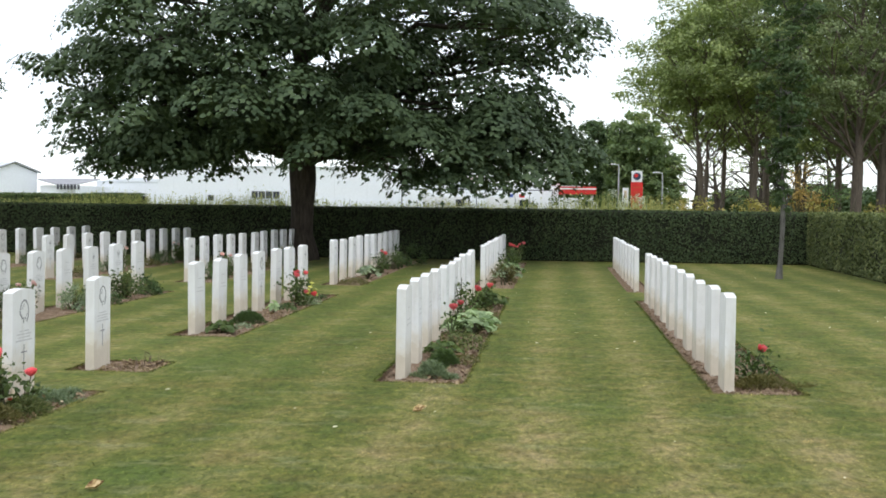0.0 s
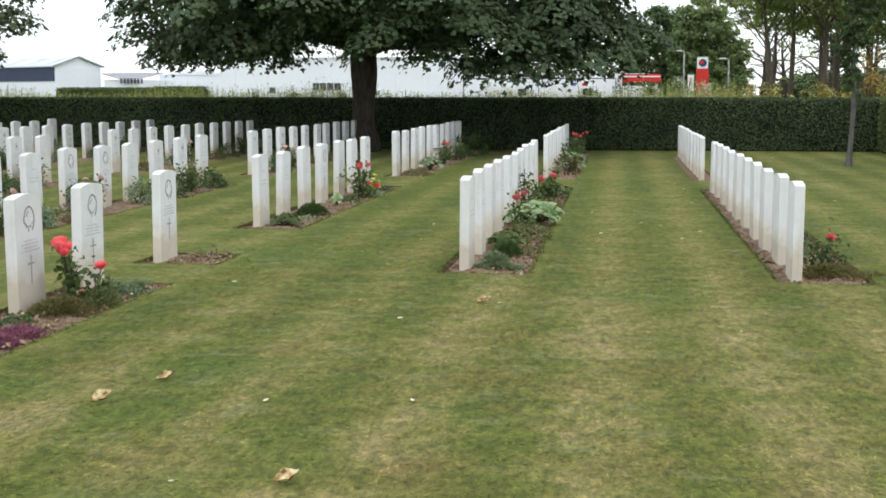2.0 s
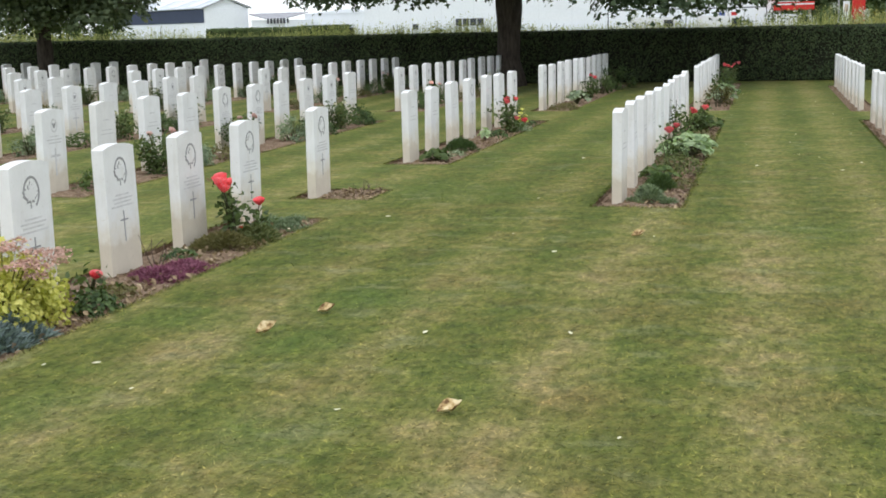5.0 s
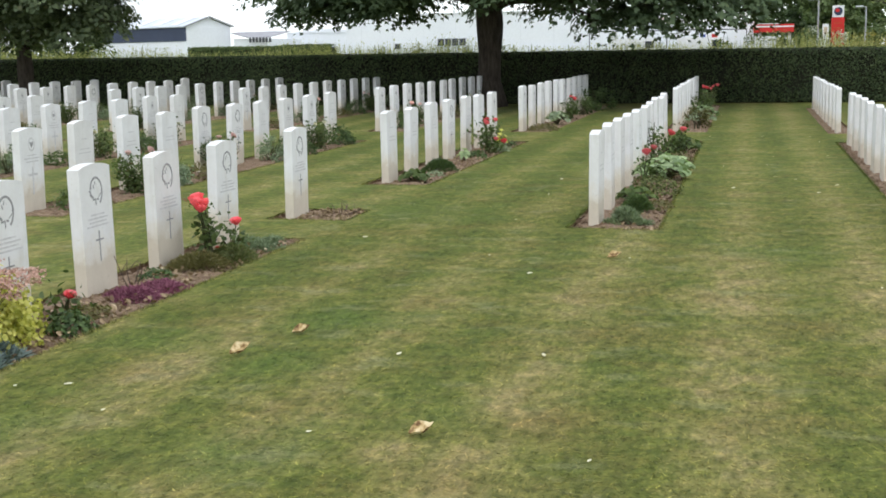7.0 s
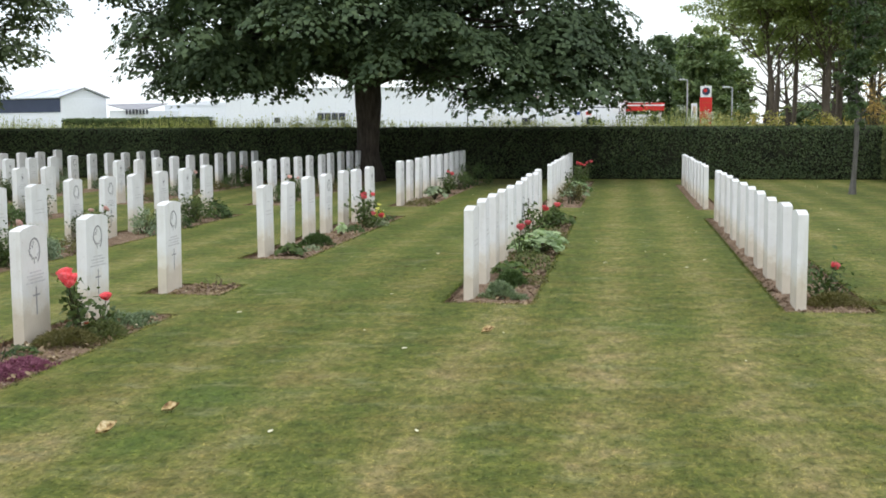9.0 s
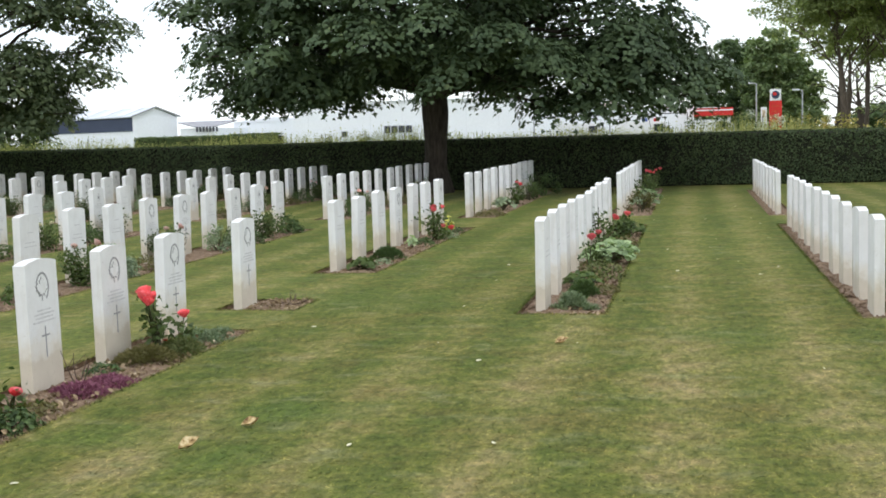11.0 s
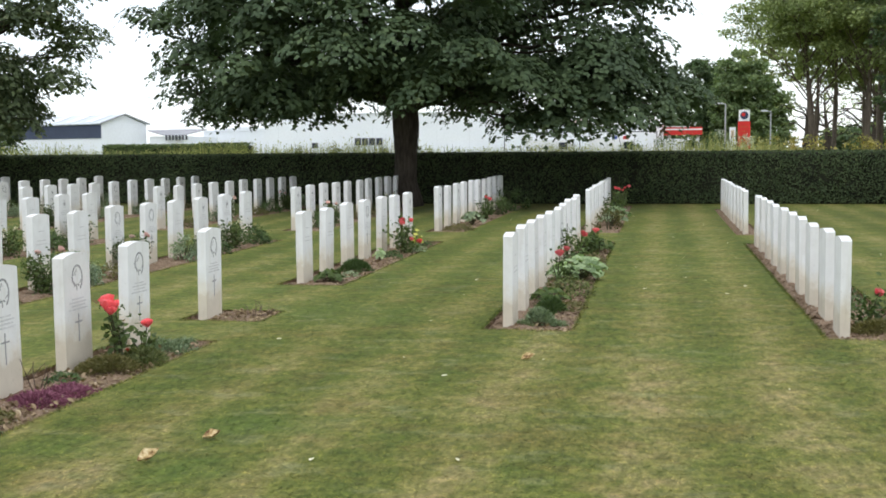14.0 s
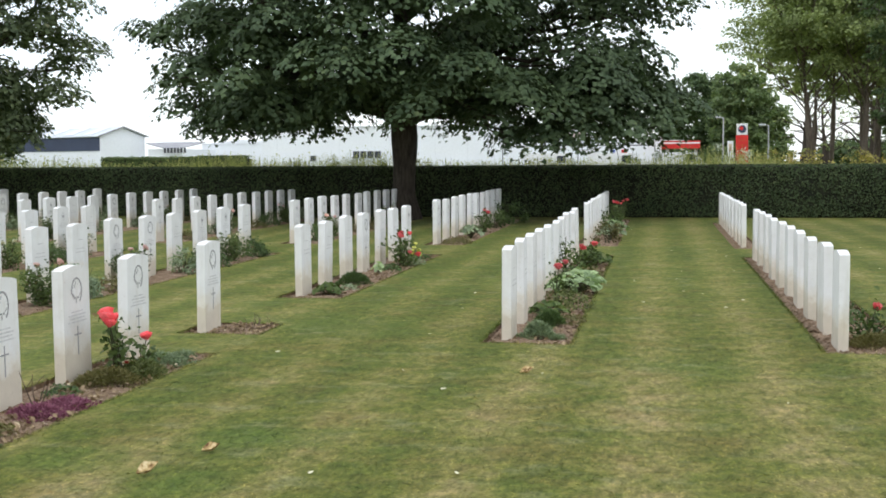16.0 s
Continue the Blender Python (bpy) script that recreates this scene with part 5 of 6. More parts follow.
def tuft(name, label, r, h, n, blade, mat, seed, lift=0.6, category="plant"):
    """A feathery cushion: fine blades that point outwards and up from a low heart."""
    g = np.random.default_rng(seed)
    heart = g.normal(0, 1, (max(5, n // 220), 2)) * r * 0.42
    pick = g.integers(0, len(heart), n)
    a = g.uniform(0, 2 * np.pi, n)
    q = np.sqrt(g.uniform(0, 1, n)) * r * 0.55
    foot = np.stack([heart[pick, 0] + np.cos(a) * q, heart[pick, 1] + np.sin(a) * q, np.zeros(n)], 1)
    far = np.linalg.norm(foot[:, :2], axis=1) / r
    foot[:, 2] = h * np.clip(1 - far ** 2, 0.05, 1) * g.uniform(0.35, 0.8, n)
    d = np.stack([np.cos(a) * 0.8, np.sin(a) * 0.8, np.full(n, lift)], 1) + g.normal(0, 0.35, (n, 3))
    d /= np.linalg.norm(d, axis=1, keepdims=True)
    side = np.cross(d, g.normal(0, 1, (n, 3)))
    side *= (blade * 0.085) / (np.linalg.norm(side, axis=1, keepdims=True) + 1e-9)
    k = blade * g.uniform(0.6, 1.25, (n, 1))
    mid, tip = foot + d * k * 0.55, foot + d * k - np.array([0, 0, 0.12]) * k
    v = np.stack([foot, mid + side, tip, mid - side], 1).reshape(-1, 3)
    v[:, 2] = np.maximum(v[:, 2], -0.03)
    f = (np.array([[0, 1, 2], [0, 2, 3]])[None] + (np.arange(n) * 4)[:, None, None]).reshape(-1, 3)
    thing = tagged(new(name), label, category, "plants in the flower beds")
    tagged(part("foliage", mesh_of("foliage", v, f, mat), thing), kind="stuff")
    return thing


def bloom(r, mat, seed):
    """A full rose: rings of cupped petals."""
    g = np.random.default_rng(seed)
    vs, fs = [], []
    for ring, (count, tilt, size) in enumerate(((4, 0.2, 0.75), (6, 0.45, 0.9), (8, 0.85, 1.0))):
        for i in range(count):
            a = 2 * math.pi * (i + 0.5 * ring) / count + g.normal(0, 0.1)
            o = np.array([math.cos(a), math.sin(a), 0])
            s = np.array([-math.sin(a), math.cos(a), 0])
            up = np.array([0, 0, 1.0])
            pts = []
            for u, wd in ((0, 0.18), (0.5, 0.62), (0.9, 0.55), (1.0, 0.25)):
                out = math.sin(tilt) * u + 0.08 * u * u
                base = o * out * r * size + up * (math.cos(tilt) * u * 1.25 - 0.25) * r * size
                pts += [base - s * wd * r * size + up * 0.12 * r * u, base + s * wd * r * size + up * 0.12 * r * u]
            vs.append(np.array(pts))
            fs.append(np.array([[0, 1, 3, 2], [2, 3, 5, 4], [4, 5, 7, 6]]))
    v, f = joined(list(zip(vs, fs)))
    return mesh_of("bloom", v, f, mat)


BLOOMS = {"red": [bloom(0.055, PETAL_RED, 1), bloom(0.042, PETAL_RED, 2)], "pink": [bloom(0.05, PETAL_PINK, 3), bloom(0.04, PETAL_PINK, 4)],
          "white": [bloom(0.035, PETAL_WHITE, 5), bloom(0.03, PETAL_WHITE, 6)]}


def rose(label, r, h, n, colour, heads, seed, bloom_size=1.0, leaf=0.052):
    """A rose bush: woody stems, glossy leaves, blooms on the tips; heads are (x, y, z) from its foot."""
    g = np.random.default_rng(seed)
    thing = tagged(new("rose_bush"), label, "rose", "plants in the flower beds")
    tips = [np.array(p, float) for p in heads] + [np.array([g.normal(0, r * 0.55), g.normal(0, r * 0.55), h * g.uniform(0.55, 0.95)]) for _ in range(6)]
    stems, cs = [], []
    for p in tips:
        foot = np.array([g.normal(0, 0.02), g.normal(0, 0.02), -0.03])
        line = bezier(foot, p * np.array([0.3, 0.3, 0.6]), p, 7)
        stems.append(tube(line, np.linspace(0.008, 0.0035, 7), 5))
        m = n // len(tips)
        k = g.uniform(1.5, 5.8, m)
        at = np.stack([np.interp(k, np.arange(7), line[:, j]) for j in range(3)], 1)
        cs.append(at + g.normal(0, 0.055, (m, 3)))
    for one in stems:
        part("stem", tubes_mesh("stem", [one], STEM), thing)
    c = np.concatenate(cs)
    c[:, 2] = np.clip(c[:, 2], 0.02, None)
    v, f = leaves(g, c, np.tile([0, 0, 0.8], (len(c), 1)), leaf, "oval", 0.6)
    tagged(part("foliage", mesh_of("foliage", v, f, LEAF_ROSE), thing), kind="stuff")
    for i, p in enumerate(heads):
        b = part("bloom", BLOOMS[colour][i % 2], thing, f"{colour} open bloom")
        b.matrix_basis = pose(*p, g.uniform(-35, 15), g.uniform(-10, 35), g.uniform(0, 360)) @ Matrix.Scale(bloom_size, 4)
    return thing


def broad_leaf(label, r, h, n, leaf, mat, seed):
    """A rosette plant with broad arching leaves."""
    g = np.random.default_rng(seed)
    a = g.uniform(0, 6.28, n)
    q = r * np.sqrt(g.uniform(0.03, 1, n))
    c = np.stack([np.cos(a) * q, np.sin(a) * q, h * (1 - 0.55 * (q / r) ** 2) * g.uniform(0.75, 1.05, n)], 1)
    nor = np.stack([np.cos(a) * 0.5, np.sin(a) * 0.5, np.full(n, 0.9)], 1)
    v, f = leaves(g, c, nor, leaf, "oval", 0.3)
    stems = [tube(bezier(np.array([0, 0, -0.03]), np.array([c[i, 0] * 0.3, c[i, 1] * 0.3, c[i, 2] * 0.8]), c[i], 4), np.full(4, 0.004), 4) for i in range(0, n, 2)]
    thing = tagged(new("leafy_plant"), label, "plant", "plants in the flower beds")
    for one in stems:
        part("stem", tubes_mesh("stem", [one], STEM), thing)
    tagged(part("foliage", mesh_of("foliage", v, f, mat), thing), kind="stuff")
    return thing


def put(ob, x, y, turn=0.0, size=1.0):
    ob.matrix_world = pose(x, y, -0.02, 0, 0, turn) @ Matrix.Diagonal((size, size, size, 1))
    return ob


# row beside the camera: the planted bed under the leaf-emblem stones
def spiraea():
    g = np.random.default_rng(400)
    thing = tagged(new("spiraea_bush"), "lime yellow bush with faded pink flower heads", "shrub", "plants in the flower beds")
    n = 4600
    d = g.normal(0, 1, (n, 3))
    d /= np.linalg.norm(d, axis=1, keepdims=True)
    d[:, 2] = np.abs(d[:, 2])
    c = d * np.array([0.27, 0.38, 0.38]) * (g.uniform(0.50, 1.08, n) * (1 + 0.15 * np.sin(d[:, 1] * 9)))[:, None]
    v, f = leaves(g, c, d + np.array([0, 0, 0.3]), 0.034, "oval", 0.8)
    tagged(part("foliage", mesh_of("foliage", v, f, LEAF_LIME), thing), kind="stuff")
    stems = []
    for i in range(24):
        a, q = g.uniform(0, 6.28), math.sqrt(g.uniform(0.02, 1))
        p = np.array([0.27 * q * math.cos(a), 0.40 * q * math.sin(a), 0.44 - 0.13 * q * q + g.uniform(-0.03, 0.04)])
        stems.append(tube(bezier(np.array([0, 0, 0.0]), p * np.array([0.4, 0.4, 0.6]), p, 5), np.linspace(0.0035, 0.002, 5), 4))
        m = 90
        aa, qq = g.uniform(0, 6.28, m), 0.07 * np.sqrt(g.uniform(0, 1, m))
        cc = np.stack([np.cos(aa) * qq, np.sin(aa) * qq, g.normal(0, 0.006, m) - qq * 0.15], 1)
        hv, hf = leaves(g, cc, np.tile([0, 0, 1.0], (m, 1)), 0.02, "diamond", 0.5)
        hd = part("flower_head", mesh_of("flower_head", hv, hf, FLOWER_HEADS), thing, "flat faded pink flower head")
        hd.location = p
    for one in stems:
        part("stem", tubes_mesh("stem", [one], STEM), thing)
    return thing


put(spiraea(), -3.80, 2.20)
put(cushion("cushion_plant", "dark green low plant beside the lime bush", 0.13, 0.14, 420, 0.032, LEAF_DARK, 401, "oval"), -3.53, 2.62)
put(tuft("lavender", "blue-grey feathery plant at the bed's edge", 0.17, 0.13, 3000, 0.085, LEAF_BLUE, 402, 0.8), -3.66, 1.82)
put(tuft("lavender", "blue-grey feathery plant at the bed's edge", 0.13, 0.12, 2000, 0.08, LEAF_BLUE, 403, 0.8), -3.66, 2.0)
put(rose("low rose with one coral bloom against the headstone", 0.10, 0.16, 60, "red", [(0.10, -0.08, 0.135)], 404, 0.75), -3.80, 3.0)
put(cushion("cushion_plant", "dry olive low plant on the soil", 0.16, 0.07, 320, 0.03, LEAF_BROWN, 405), -3.66, 3.02)
put(cushion("cushion_plant", "small dark green plant at the headstone's foot", 0.13, 0.08, 260, 0.028, LEAF_DARK, 406), -3.80, 4.15)
put(tuft("purple_plant", "low carpet of purple leaves on the soil", 0.19, 0.08, 2400, 0.04, LEAF_PURPLE, 407), -3.65, 3.52)
put(tuft("purple_plant", "low carpet of purple leaves on the soil", 0.16, 0.075, 1800, 0.04, LEAF_PURPLE, 408), -3.60, 3.82)
put(tuft("heather", "olive brown heather cushion on soil", 0.23, 0.14, 4200, 0.045, LEAF_BROWN, 409), -3.68, 4.56)
put(tuft("cushion_plant", "dark green feathery cushion plant", 0.18, 0.13, 3000, 0.05, LEAF_MOSS, 410), -3.60, 4.93)
put(tuft("grey_carpet_plant", "pale grey-green feathery carpet on soil", 0.19, 0.10, 2600, 0.045, LEAF_GREYGREEN, 411), -3.66, 5.42)
put(tuft("grey_carpet_plant", "pale grey-green feathery carpet on soil", 0.12, 0.07, 1200, 0.04, LEAF_GREYGREEN, 412), -3.58, 5.66)
put(rose("tall rose with large coral red blooms", 0.13, 0.38, 170, "red", [(0.02, -0.20, 0.43), (0.06, -0.15, 0.43), (0.0, -0.14, 0.455), (0.05, -0.21, 0.40)], 413, 1.15), -3.73, 4.82)
put(rose("rose with a single coral red bloom", 0.12, 0.2, 70, "red", [(0.03, 0.02, 0.24)], 414, 0.9), -3.68, 5.12)


def candle():
    c = tagged(new("grave_candle"), "small red plastic grave candle with pale cap", "candle")
    bm = bmesh.new()
    bmesh.ops.create_cone(bm, segments=16, radius1=0.026, radius2=0.030, depth=0.10, cap_ends=True)
    bm.transform(pose(0, 0, 0.05))
    bmesh.ops.bevel(bm, geom=[e for e in bm.edges if abs(e.verts[0].co.z - e.verts[1].co.z) < 1e-4], offset=0.004, segments=2, affect="EDGES")
    part("cup", from_bm("cup", bm, CANDLE_RED, False), c)
    bm = bmesh.new()
    bmesh.ops.create_cone(bm, segments=16, radius1=0.028, radius2=0.012, depth=0.06, cap_ends=True)
    bm.transform(pose(0, 0, 0.131))
    part("cap", from_bm("cap", bm, CANDLE_CAP), c)
    return c


put(candle(), -3.72, 4.99)


def pruned_rose(x, y, n, h, seed, label):
    """Bare forked stems standing in the soil."""
    g = np.random.default_rng(seed)
    thing = tagged(new("pruned_rose"), label, "rose")
    for _ in range(n):
        e = np.array([g.normal(0, 0.09), g.normal(0, 0.09), h * g.uniform(0.5, 1)])
        line = bezier(np.array([g.normal(0, 0.02), g.normal(0, 0.02), -0.02]), e * 0.5 + g.normal(0, 0.02, 3), e, 6)
        s = line[3]
        side = bezier(s, s + np.array([0.02, 0.02, 0.04]), s + np.array([g.normal(0, 0.05), g.normal(0, 0.05), 0.08]), 4)
        part("stem", tubes_mesh("stem", [tube(line, np.linspace(0.005, 0.002, 6), 5), tube(side, np.linspace(0.003, 0.0015, 4), 4)], TWIG), thing)
    put(thing, x, y)


pruned_rose(-3.80, 3.80, 4, 0.24, 420, "bare dead twigs of a pruned rose")


def mulch(x0, x1, y0, y1, n, seed):
    """Dry leaves and clippings lying on the soil."""
    g = np.random.default_rng(seed)
    c = np.stack([g.uniform(x0, x1, n), g.uniform(y0, y1, n), -0.005 + 0.03 * g.uniform(0, 1, n) ** 2], 1)
    v, f = leaves(g, c, np.tile([0, 0, 0.8], (n, 1)), 0.034, "oval", 0.6)
    tagged(new("dry_clippings", mesh_of("dry_clippings", v, f, LITTER)), "dry brown clippings lying on the soil", "clippings", kind="stuff")


mulch(-3.88, -3.42, 7.0, 7.58, 240, 421)
mulch(-3.90, -3.43, 1.2, 5.8, 1000, 423)
mulch(-3.90, -3.43, 9.8, 16.0, 380, 424)
mulch(-1.22, -0.76, 6.6, 16.0, 900, 425)
pruned_rose(-3.6, 7.35, 7, 0.1, 422, "low dead stems in the soil")

# walk row
put(tuft("grey_carpet_plant", "grey-green feathery cushion at the bed's end", 0.12, 0.17, 2200, 0.06, LEAF_GREYGREEN, 430, 1.0), -1.04, 7.10)
put(tuft("cushion_plant", "dark green rounded cushion plant", 0.14, 0.19, 2400, 0.05, LEAF_DARK, 431, 0.8), -1.01, 7.85)
put(cushion("purple_plant", "dull purple-brown low plant on soil", 0.15, 0.09, 420, 0.030, LEAF_BROWN, 432), -0.84, 8.1)
put(broad_leaf("green leafy plant with cream flowers", 0.20, 0.16, 90, 0.07, LEAF_LIGHTER, 433), -1.08, 8.55)
put(cushion("heather", "olive heather with thin stalks", 0.26, 0.20, 900, 0.03, LEAF_MOSS, 434), -0.94, 9.2)
put(rose("rose with coral red blooms", 0.17, 0.32, 130, "red", [(0.03, -0.15, 0.40), (0.09, -0.02, 0.44)], 435), -1.08, 9.55)
put(broad_leaf("pale green plant with broad leaves", 0.30, 0.24, 170, 0.105, LEAF_HOSTA, 436), -0.98, 10.6)
put(broad_leaf("pale green plant with broad leaves", 0.28, 0.22, 150, 0.105, LEAF_HOSTA, 437), -0.94, 11.3)
put(rose("dark rose bush with coral blooms", 0.22, 0.46, 150, "red", [(0.1, -0.1, 0.44)], 438), -1.05, 11.75)
put(cushion("heather", "olive heather cushion on the soil", 0.25, 0.16, 700, 0.03, LEAF_BROWN, 439), -0.95, 12.5)
put(rose("dark rose bush with one bloom", 0.26, 0.42, 300, "red", [(0.12, -0.1, 0.38)], 440), -1.0, 13.3)
put(broad_leaf("green leafy plant on the soil", 0.26, 0.24, 80, 0.11, LEAF_LIGHTER, 441), -0.95, 14.2)
put(cushion("cushion_plant", "dark green cushion plant on soil", 0.24, 0.16, 600, 0.035, LEAF_DARK, 442), -0.95, 15.0)
put(rose("tall rose with coral red blooms near the hedge", 0.22, 0.55, 300, "red", [(0.0, 0.0, 0.52), (0.10, 0.05, 0.50), (-0.08, 0.1, 0.54)], 443, 1.0, 0.042), -0.98, 25.2)
put(rose("tall rose with coral red blooms near the hedge", 0.22, 0.55, 300, "red", [(0.14, 0.1, 0.54), (0.06, 0.0, 0.52)], 444, 1.0, 0.042), -0.92, 26.4)
put(shrub("bed_shrub", "dull purple shrub between headstones", -0.95, 19.2, 0.26, 0.45, 420, 0.045, LEAF_BROWN, 445, "shrub"), -0.95, 19.2)
put(broad_leaf("grey-green leafy plant on the soil", 0.28, 0.3, 90, 0.11, LEAF_GREYGREEN, 446), -0.93, 20.2)
put(rose("dark leafy rose bush beside headstones", 0.24, 0.40, 300, "red", [], 447), -1.0, 21.2)
put(broad_leaf("pale green leafy plant on the soil", 0.28, 0.28, 80, 0.12, LEAF_HOSTA, 448), -0.92, 22.4)
put(rose("dark leafy rose bush beside headstones", 0.3, 0.5, 300, "red", [], 449), -0.98, 23.6)

put(rose("tall dark bare-stemmed rose against the headstones", 0.07, 0.62, 110, "red", [], 450), -1.16, 11.9)

# middle of the long row
put(broad_leaf("bright green leafy plant at the bed's end", 0.17, 0.13, 60, 0.09, LEAF_LIGHTER, 460), -3.68, 10.2)
put(cushion("cushion_plant", "small cream-flowered plant on soil", 0.12, 0.08, 200, 0.03, LEAF_GREYGREEN, 461), -3.58, 10.75)
put(tuft("cushion_plant", "dense dark green rounded cushion", 0.20, 0.18, 3000, 0.05, LEAF_DARK, 462, 0.8), -3.68, 11.4)
put(broad_leaf("plant with pale cream leaves", 0.08, 0.17, 14, 0.10, LEAF_HOSTA, 463), -3.68, 12.75)
put(cushion("cushion_plant", "small dark green plant on soil", 0.17, 0.11, 380, 0.03, LEAF_DARK, 464), -3.62, 13.2)
put(rose("rose bush full of coral red blooms", 0.30, 0.42, 420, "red", [(0.02, -0.15, 0.44), (0.10, 0.12, 0.46), (-0.05, 0.2, 0.45), (0.18, -0.25, 0.22), (0.22, 0.15, 0.16), (0.0, 0.0, 0.48)], 465), -3.62, 13.9)
put(broad_leaf("plant with yellow autumn leaves", 0.08, 0.30, 14, 0.11, LEAF_LIME, 466), -3.52, 14.5)
put(cushion("grey_carpet_plant", "grey-green low plant on soil", 0.18, 0.13, 400, 0.03, LEAF_GREYGREEN, 467), -3.5, 14.2)
put(cushion("cushion_plant", "low green plant at the bed's end", 0.15, 0.1, 300, 0.03, LEAF_DARK, 468), -3.55, 15.2)
put(cushion("heather", "rust brown dry cushion plant", 0.30, 0.14, 700, 0.035, LEAF_BROWN, 469), -3.6, 18.75)
put(rose("rose bush with small coral blooms", 0.28, 0.45, 320, "red", [(0.1, -0.1, 0.42), (0.0, 0.1, 0.46)], 470), -3.62, 22.3)
put(shrub("bed_shrub", "dark shrub beside the headstones", -3.5, 26.0, 0.4, 0.65, 700, 0.05, LEAF_DARK, 471, "shrub"), -3.5, 26.0)
put(broad_leaf("grey-green leafy plant on the soil", 0.26, 0.26, 80, 0.11, LEAF_GREYGREEN, 472), -3.6, 20.4)
put(shrub("bed_shrub", "green shrub beside the headstones", -3.6, 24.0, 0.34, 0.5, 500, 0.05, LEAF_ROSE, 473, "shrub"), -3.6, 24.0)

# open row
put(rose("rose with one coral red bloom by the end headstone", 0.17, 0.25, 300, "red", [(0.07, 0.02, 0.285)], 480, 0.85, 0.042), 1.62, 7.25)
put(tuft("heather", "dry olive plant on the soil", 0.24, 0.13, 2600, 0.05, LEAF_BROWN, 481), 1.66, 6.98)
mulch(1.38, 1.88, 6.58, 7.6, 150, 482)
for i, y in enumerate((8.6, 9.9, 11.4, 13.0, 14.4)):
    put(cushion("cushion_plant", "low green plant in the bed", 0.22, 0.18, 420, 0.035, (LEAF_DARK, LEAF_BROWN, LEAF_GREYGREEN)[i % 3], 483 + i), 1.62, y)

# rows further away share a few kinds of plant
STOCK = [rose("grey-leaved rose bush with pale pink blooms", 0.28, 0.40, 1300, "pink", [(0.12, -0.10, 0.45), (0.02, 0.12, 0.42)], 500, 1.0, 0.036),
         shrub("bed_shrub", "grey-green shrub among the headstones", 0, 0, 0.28, 0.36, 850, 0.036, LEAF_GREYGREEN, 501, "shrub"),
         shrub("bed_shrub", "dark green shrub among the headstones", 0, 0, 0.28, 0.32, 850, 0.036, LEAF_DARK, 502, "shrub"),
         cushion("cushion_plant", "low green cushion among the headstones", 0.28, 0.2, 560, 0.04, LEAF_LIGHTER, 503),
         cushion("heather", "olive brown heather among the headstones", 0.28, 0.18, 560, 0.04, LEAF_BROWN, 504),
         rose("rose bush with cream blooms", 0.26, 0.38, 1000, "white", [(0.1, -0.05, 0.4), (0.05, 0.15, 0.36), (-0.05, -0.15, 0.38)], 505, 1.0, 0.036)]
SPOTS = [(ROW_X[1] + 0.34, 8.75, 0), (ROW_X[1] + 0.34, 9.6, 1), (ROW_X[1] + 0.32, 11.0, 0), (ROW_X[1] + 0.34, 12.6, 1), (ROW_X[1] + 0.34, 13.5, 2), (ROW_X[1] + 0.3, 14.6, 5),
         (ROW_X[1] + 0.36, 15.4, 2), (ROW_X[1] + 0.34, 7.6, 3), (ROW_X[1] + 0.34, 10.3, 4)]
rng = np.random.default_rng(6)
for x in ROW_X[1:]:
    for b in (8.0, 19.0):
        y = b + rng.uniform(0, 0.6)
        while y < b + 8.4:
            if not (x == ROW_X[1] and b < 10) and in_view(x, y - 0.5):
                SPOTS.append((x + 0.32 + rng.normal(0, 0.04), y, int(rng.integers(0, 6))))
            y += rng.uniform(0.8, 1.8)
first = set()
for x, y, k in SPOTS:
    size = rng.uniform(0.8, 1.15)
    if k not in first:
        first.add(k)
        put(STOCK[k], x, y, rng.uniform(0, 360))
    else:
        copy_thing(STOCK[k], pose(x, y, -0.02, 0, 0, rng.uniform(0, 360)))


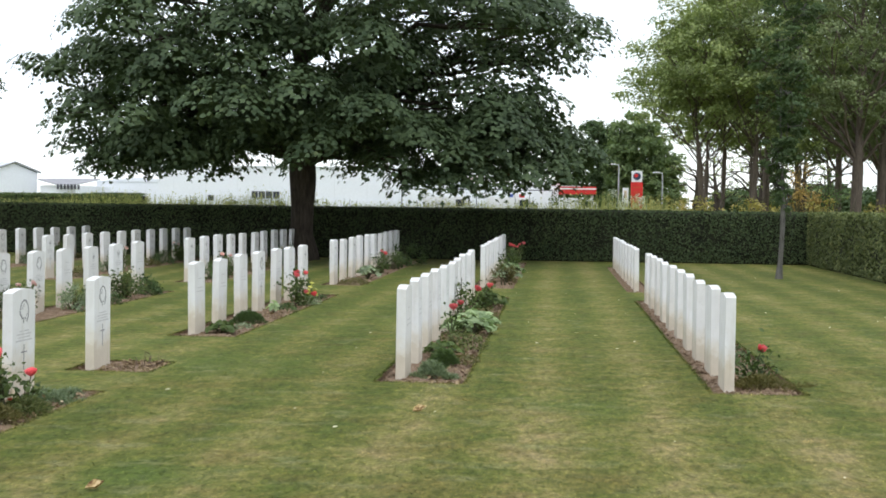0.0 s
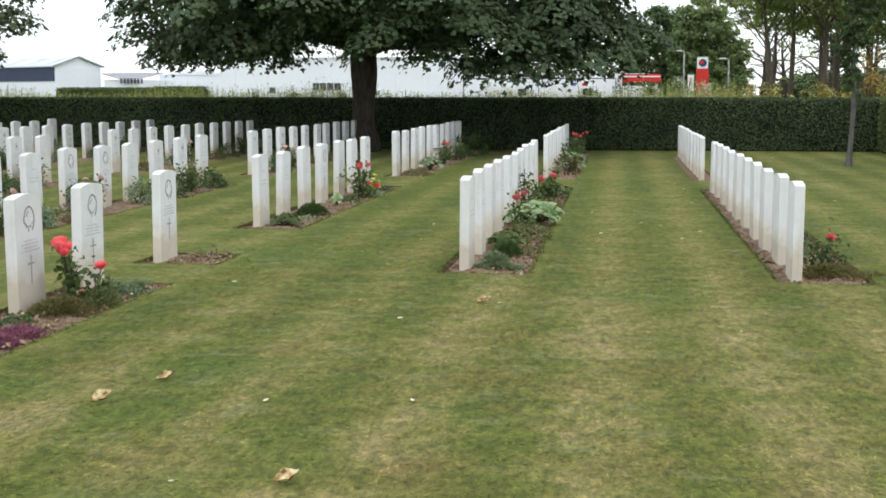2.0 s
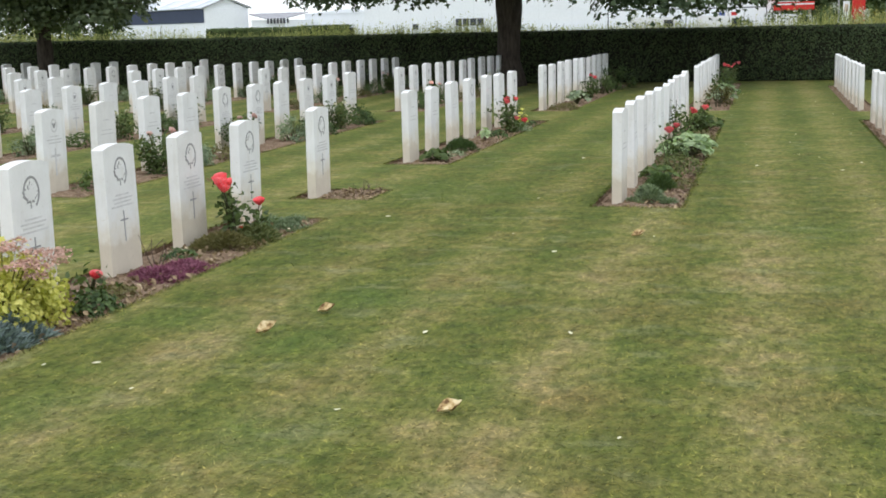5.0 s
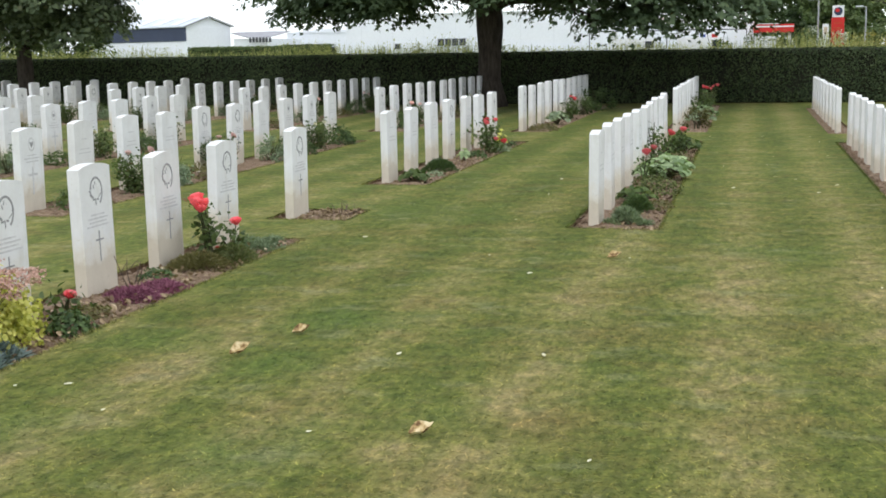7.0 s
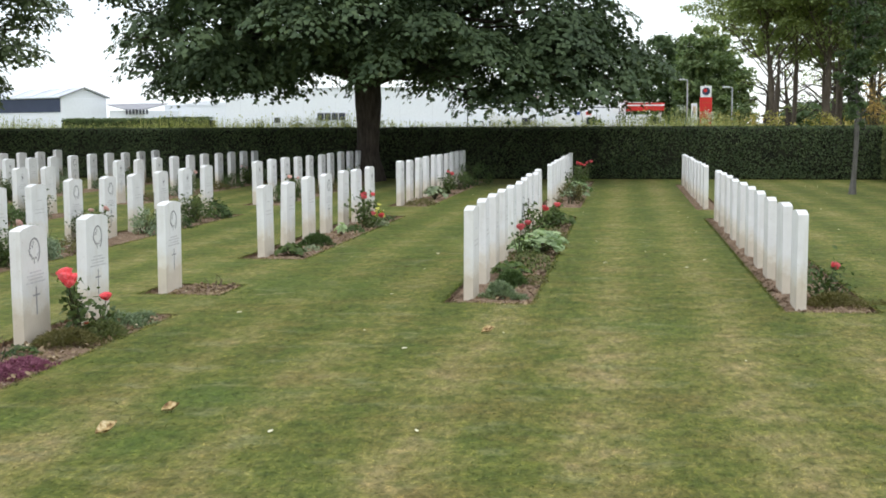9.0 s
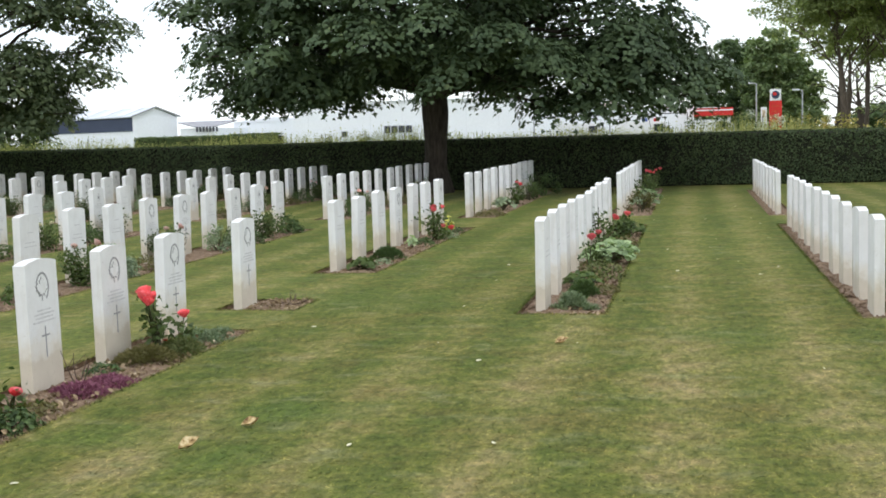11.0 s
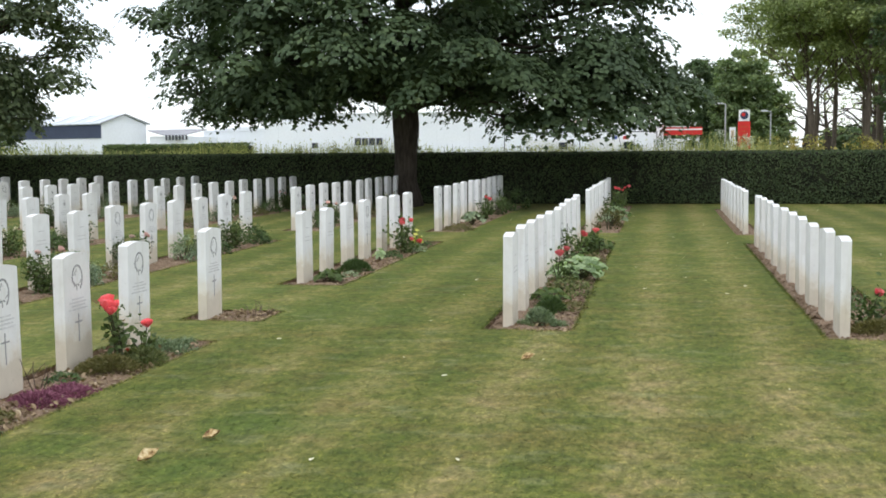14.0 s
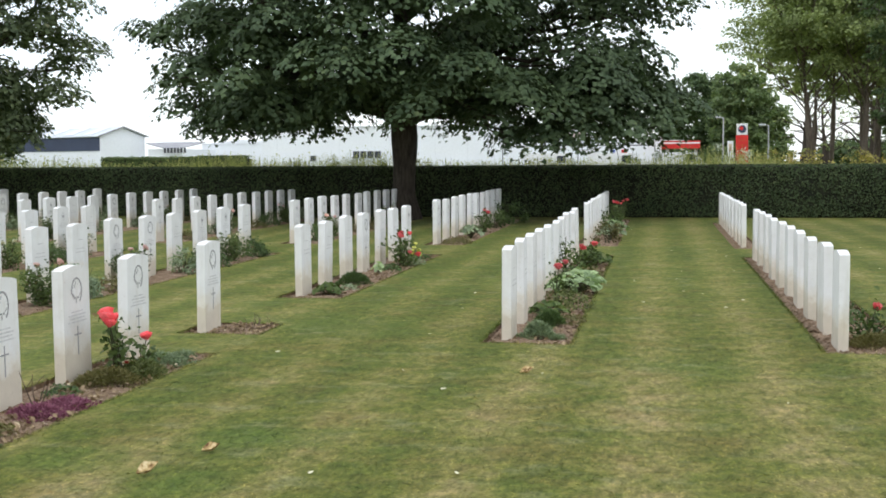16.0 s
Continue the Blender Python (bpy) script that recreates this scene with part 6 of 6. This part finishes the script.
# ---------- fallen leaves on the lawn ----------
def curled(size, curl, seed, mat):
    g = np.random.default_rng(seed)
    n, m = 8, 6
    vs = []
    for i in range(n):
        u = i / (n - 1)
        wide = 0.25 * math.sin(math.pi * min(0.98, max(0.03, u)) ** 0.8)
        for j in range(m):
            w = (j / (m - 1) - 0.5) * 2
            vs.append((size * (u - 0.5), size * wide * w, size * (curl * max(0.0, u - 0.4) ** 2 * 1.1 + curl * abs(w + 0.3) ** 1.4 * wide * 1.1 + g.normal(0, 0.018)) + 0.002))
    i, j = np.meshgrid(np.arange(n - 1), np.arange(m - 1), indexing="ij")
    a = (i * m + j).ravel()
    me = mesh_of("fallen_leaf", vs, np.stack([a, a + m, a + m + 1, a + 1], 1), mat, True)
    return me


CURLS = [curled(0.095, 1.15, 1, FALLEN), curled(0.10, 1.35, 2, FALLEN), curled(0.04, 0.25, 3, FALLEN_PALE), curled(0.025, 0.25, 4, FALLEN_PALE)]


def fallen(x, y, k, turn, tip=0.0, label="curled dry beige leaf lying on the lawn"):
    ob = tagged(new("fallen_leaf", CURLS[k]), label, "leaf", "fallen leaves")
    ob.matrix_world = pose(x, y, 0.008, tip * 0.5, 0, turn)


for x, y, k, turn, tip in ((-0.95, 5.44, 0, 10, 8), (-2.29, 2.82, 0, 5, 3), (-2.43, 2.34, 1, 30, 20), (-1.67, 2.47, 2, 70, 0), (-0.21, 10.0, 2, 20, 0), (-0.99, 2.57, 2, 110, 0),
                           (-2.06, 10.7, 2, 50, 0), (-1.25, 1.25, 0, 20, 4), (0.6, 9.63, 2, 0, 0), (-2.96, 1.66, 2, 15, 0), (-3.18, 1.59, 3, 80, 0), (-1.42, 4.75, 2, 35, 10),
                           (-2.95, 6.15, 2, 5, 12)):
    fallen(x + 0.01, y * 0.972, k, turn, tip)
rng = np.random.default_rng(8)
for _ in range(70):
    x, y = rng.uniform(-3.2, 6.0), rng.uniform(0.6, 26) ** 1.0
    if any(b[0] - 0.05 < x < b[1] + 0.05 and b[2] - 0.05 < y < b[3] + 0.05 for b in BEDS):
        continue
    fallen(x, y, 3 if y < 9 else 2, rng.uniform(0, 360), 0.0, "small pale fallen leaf on the lawn")
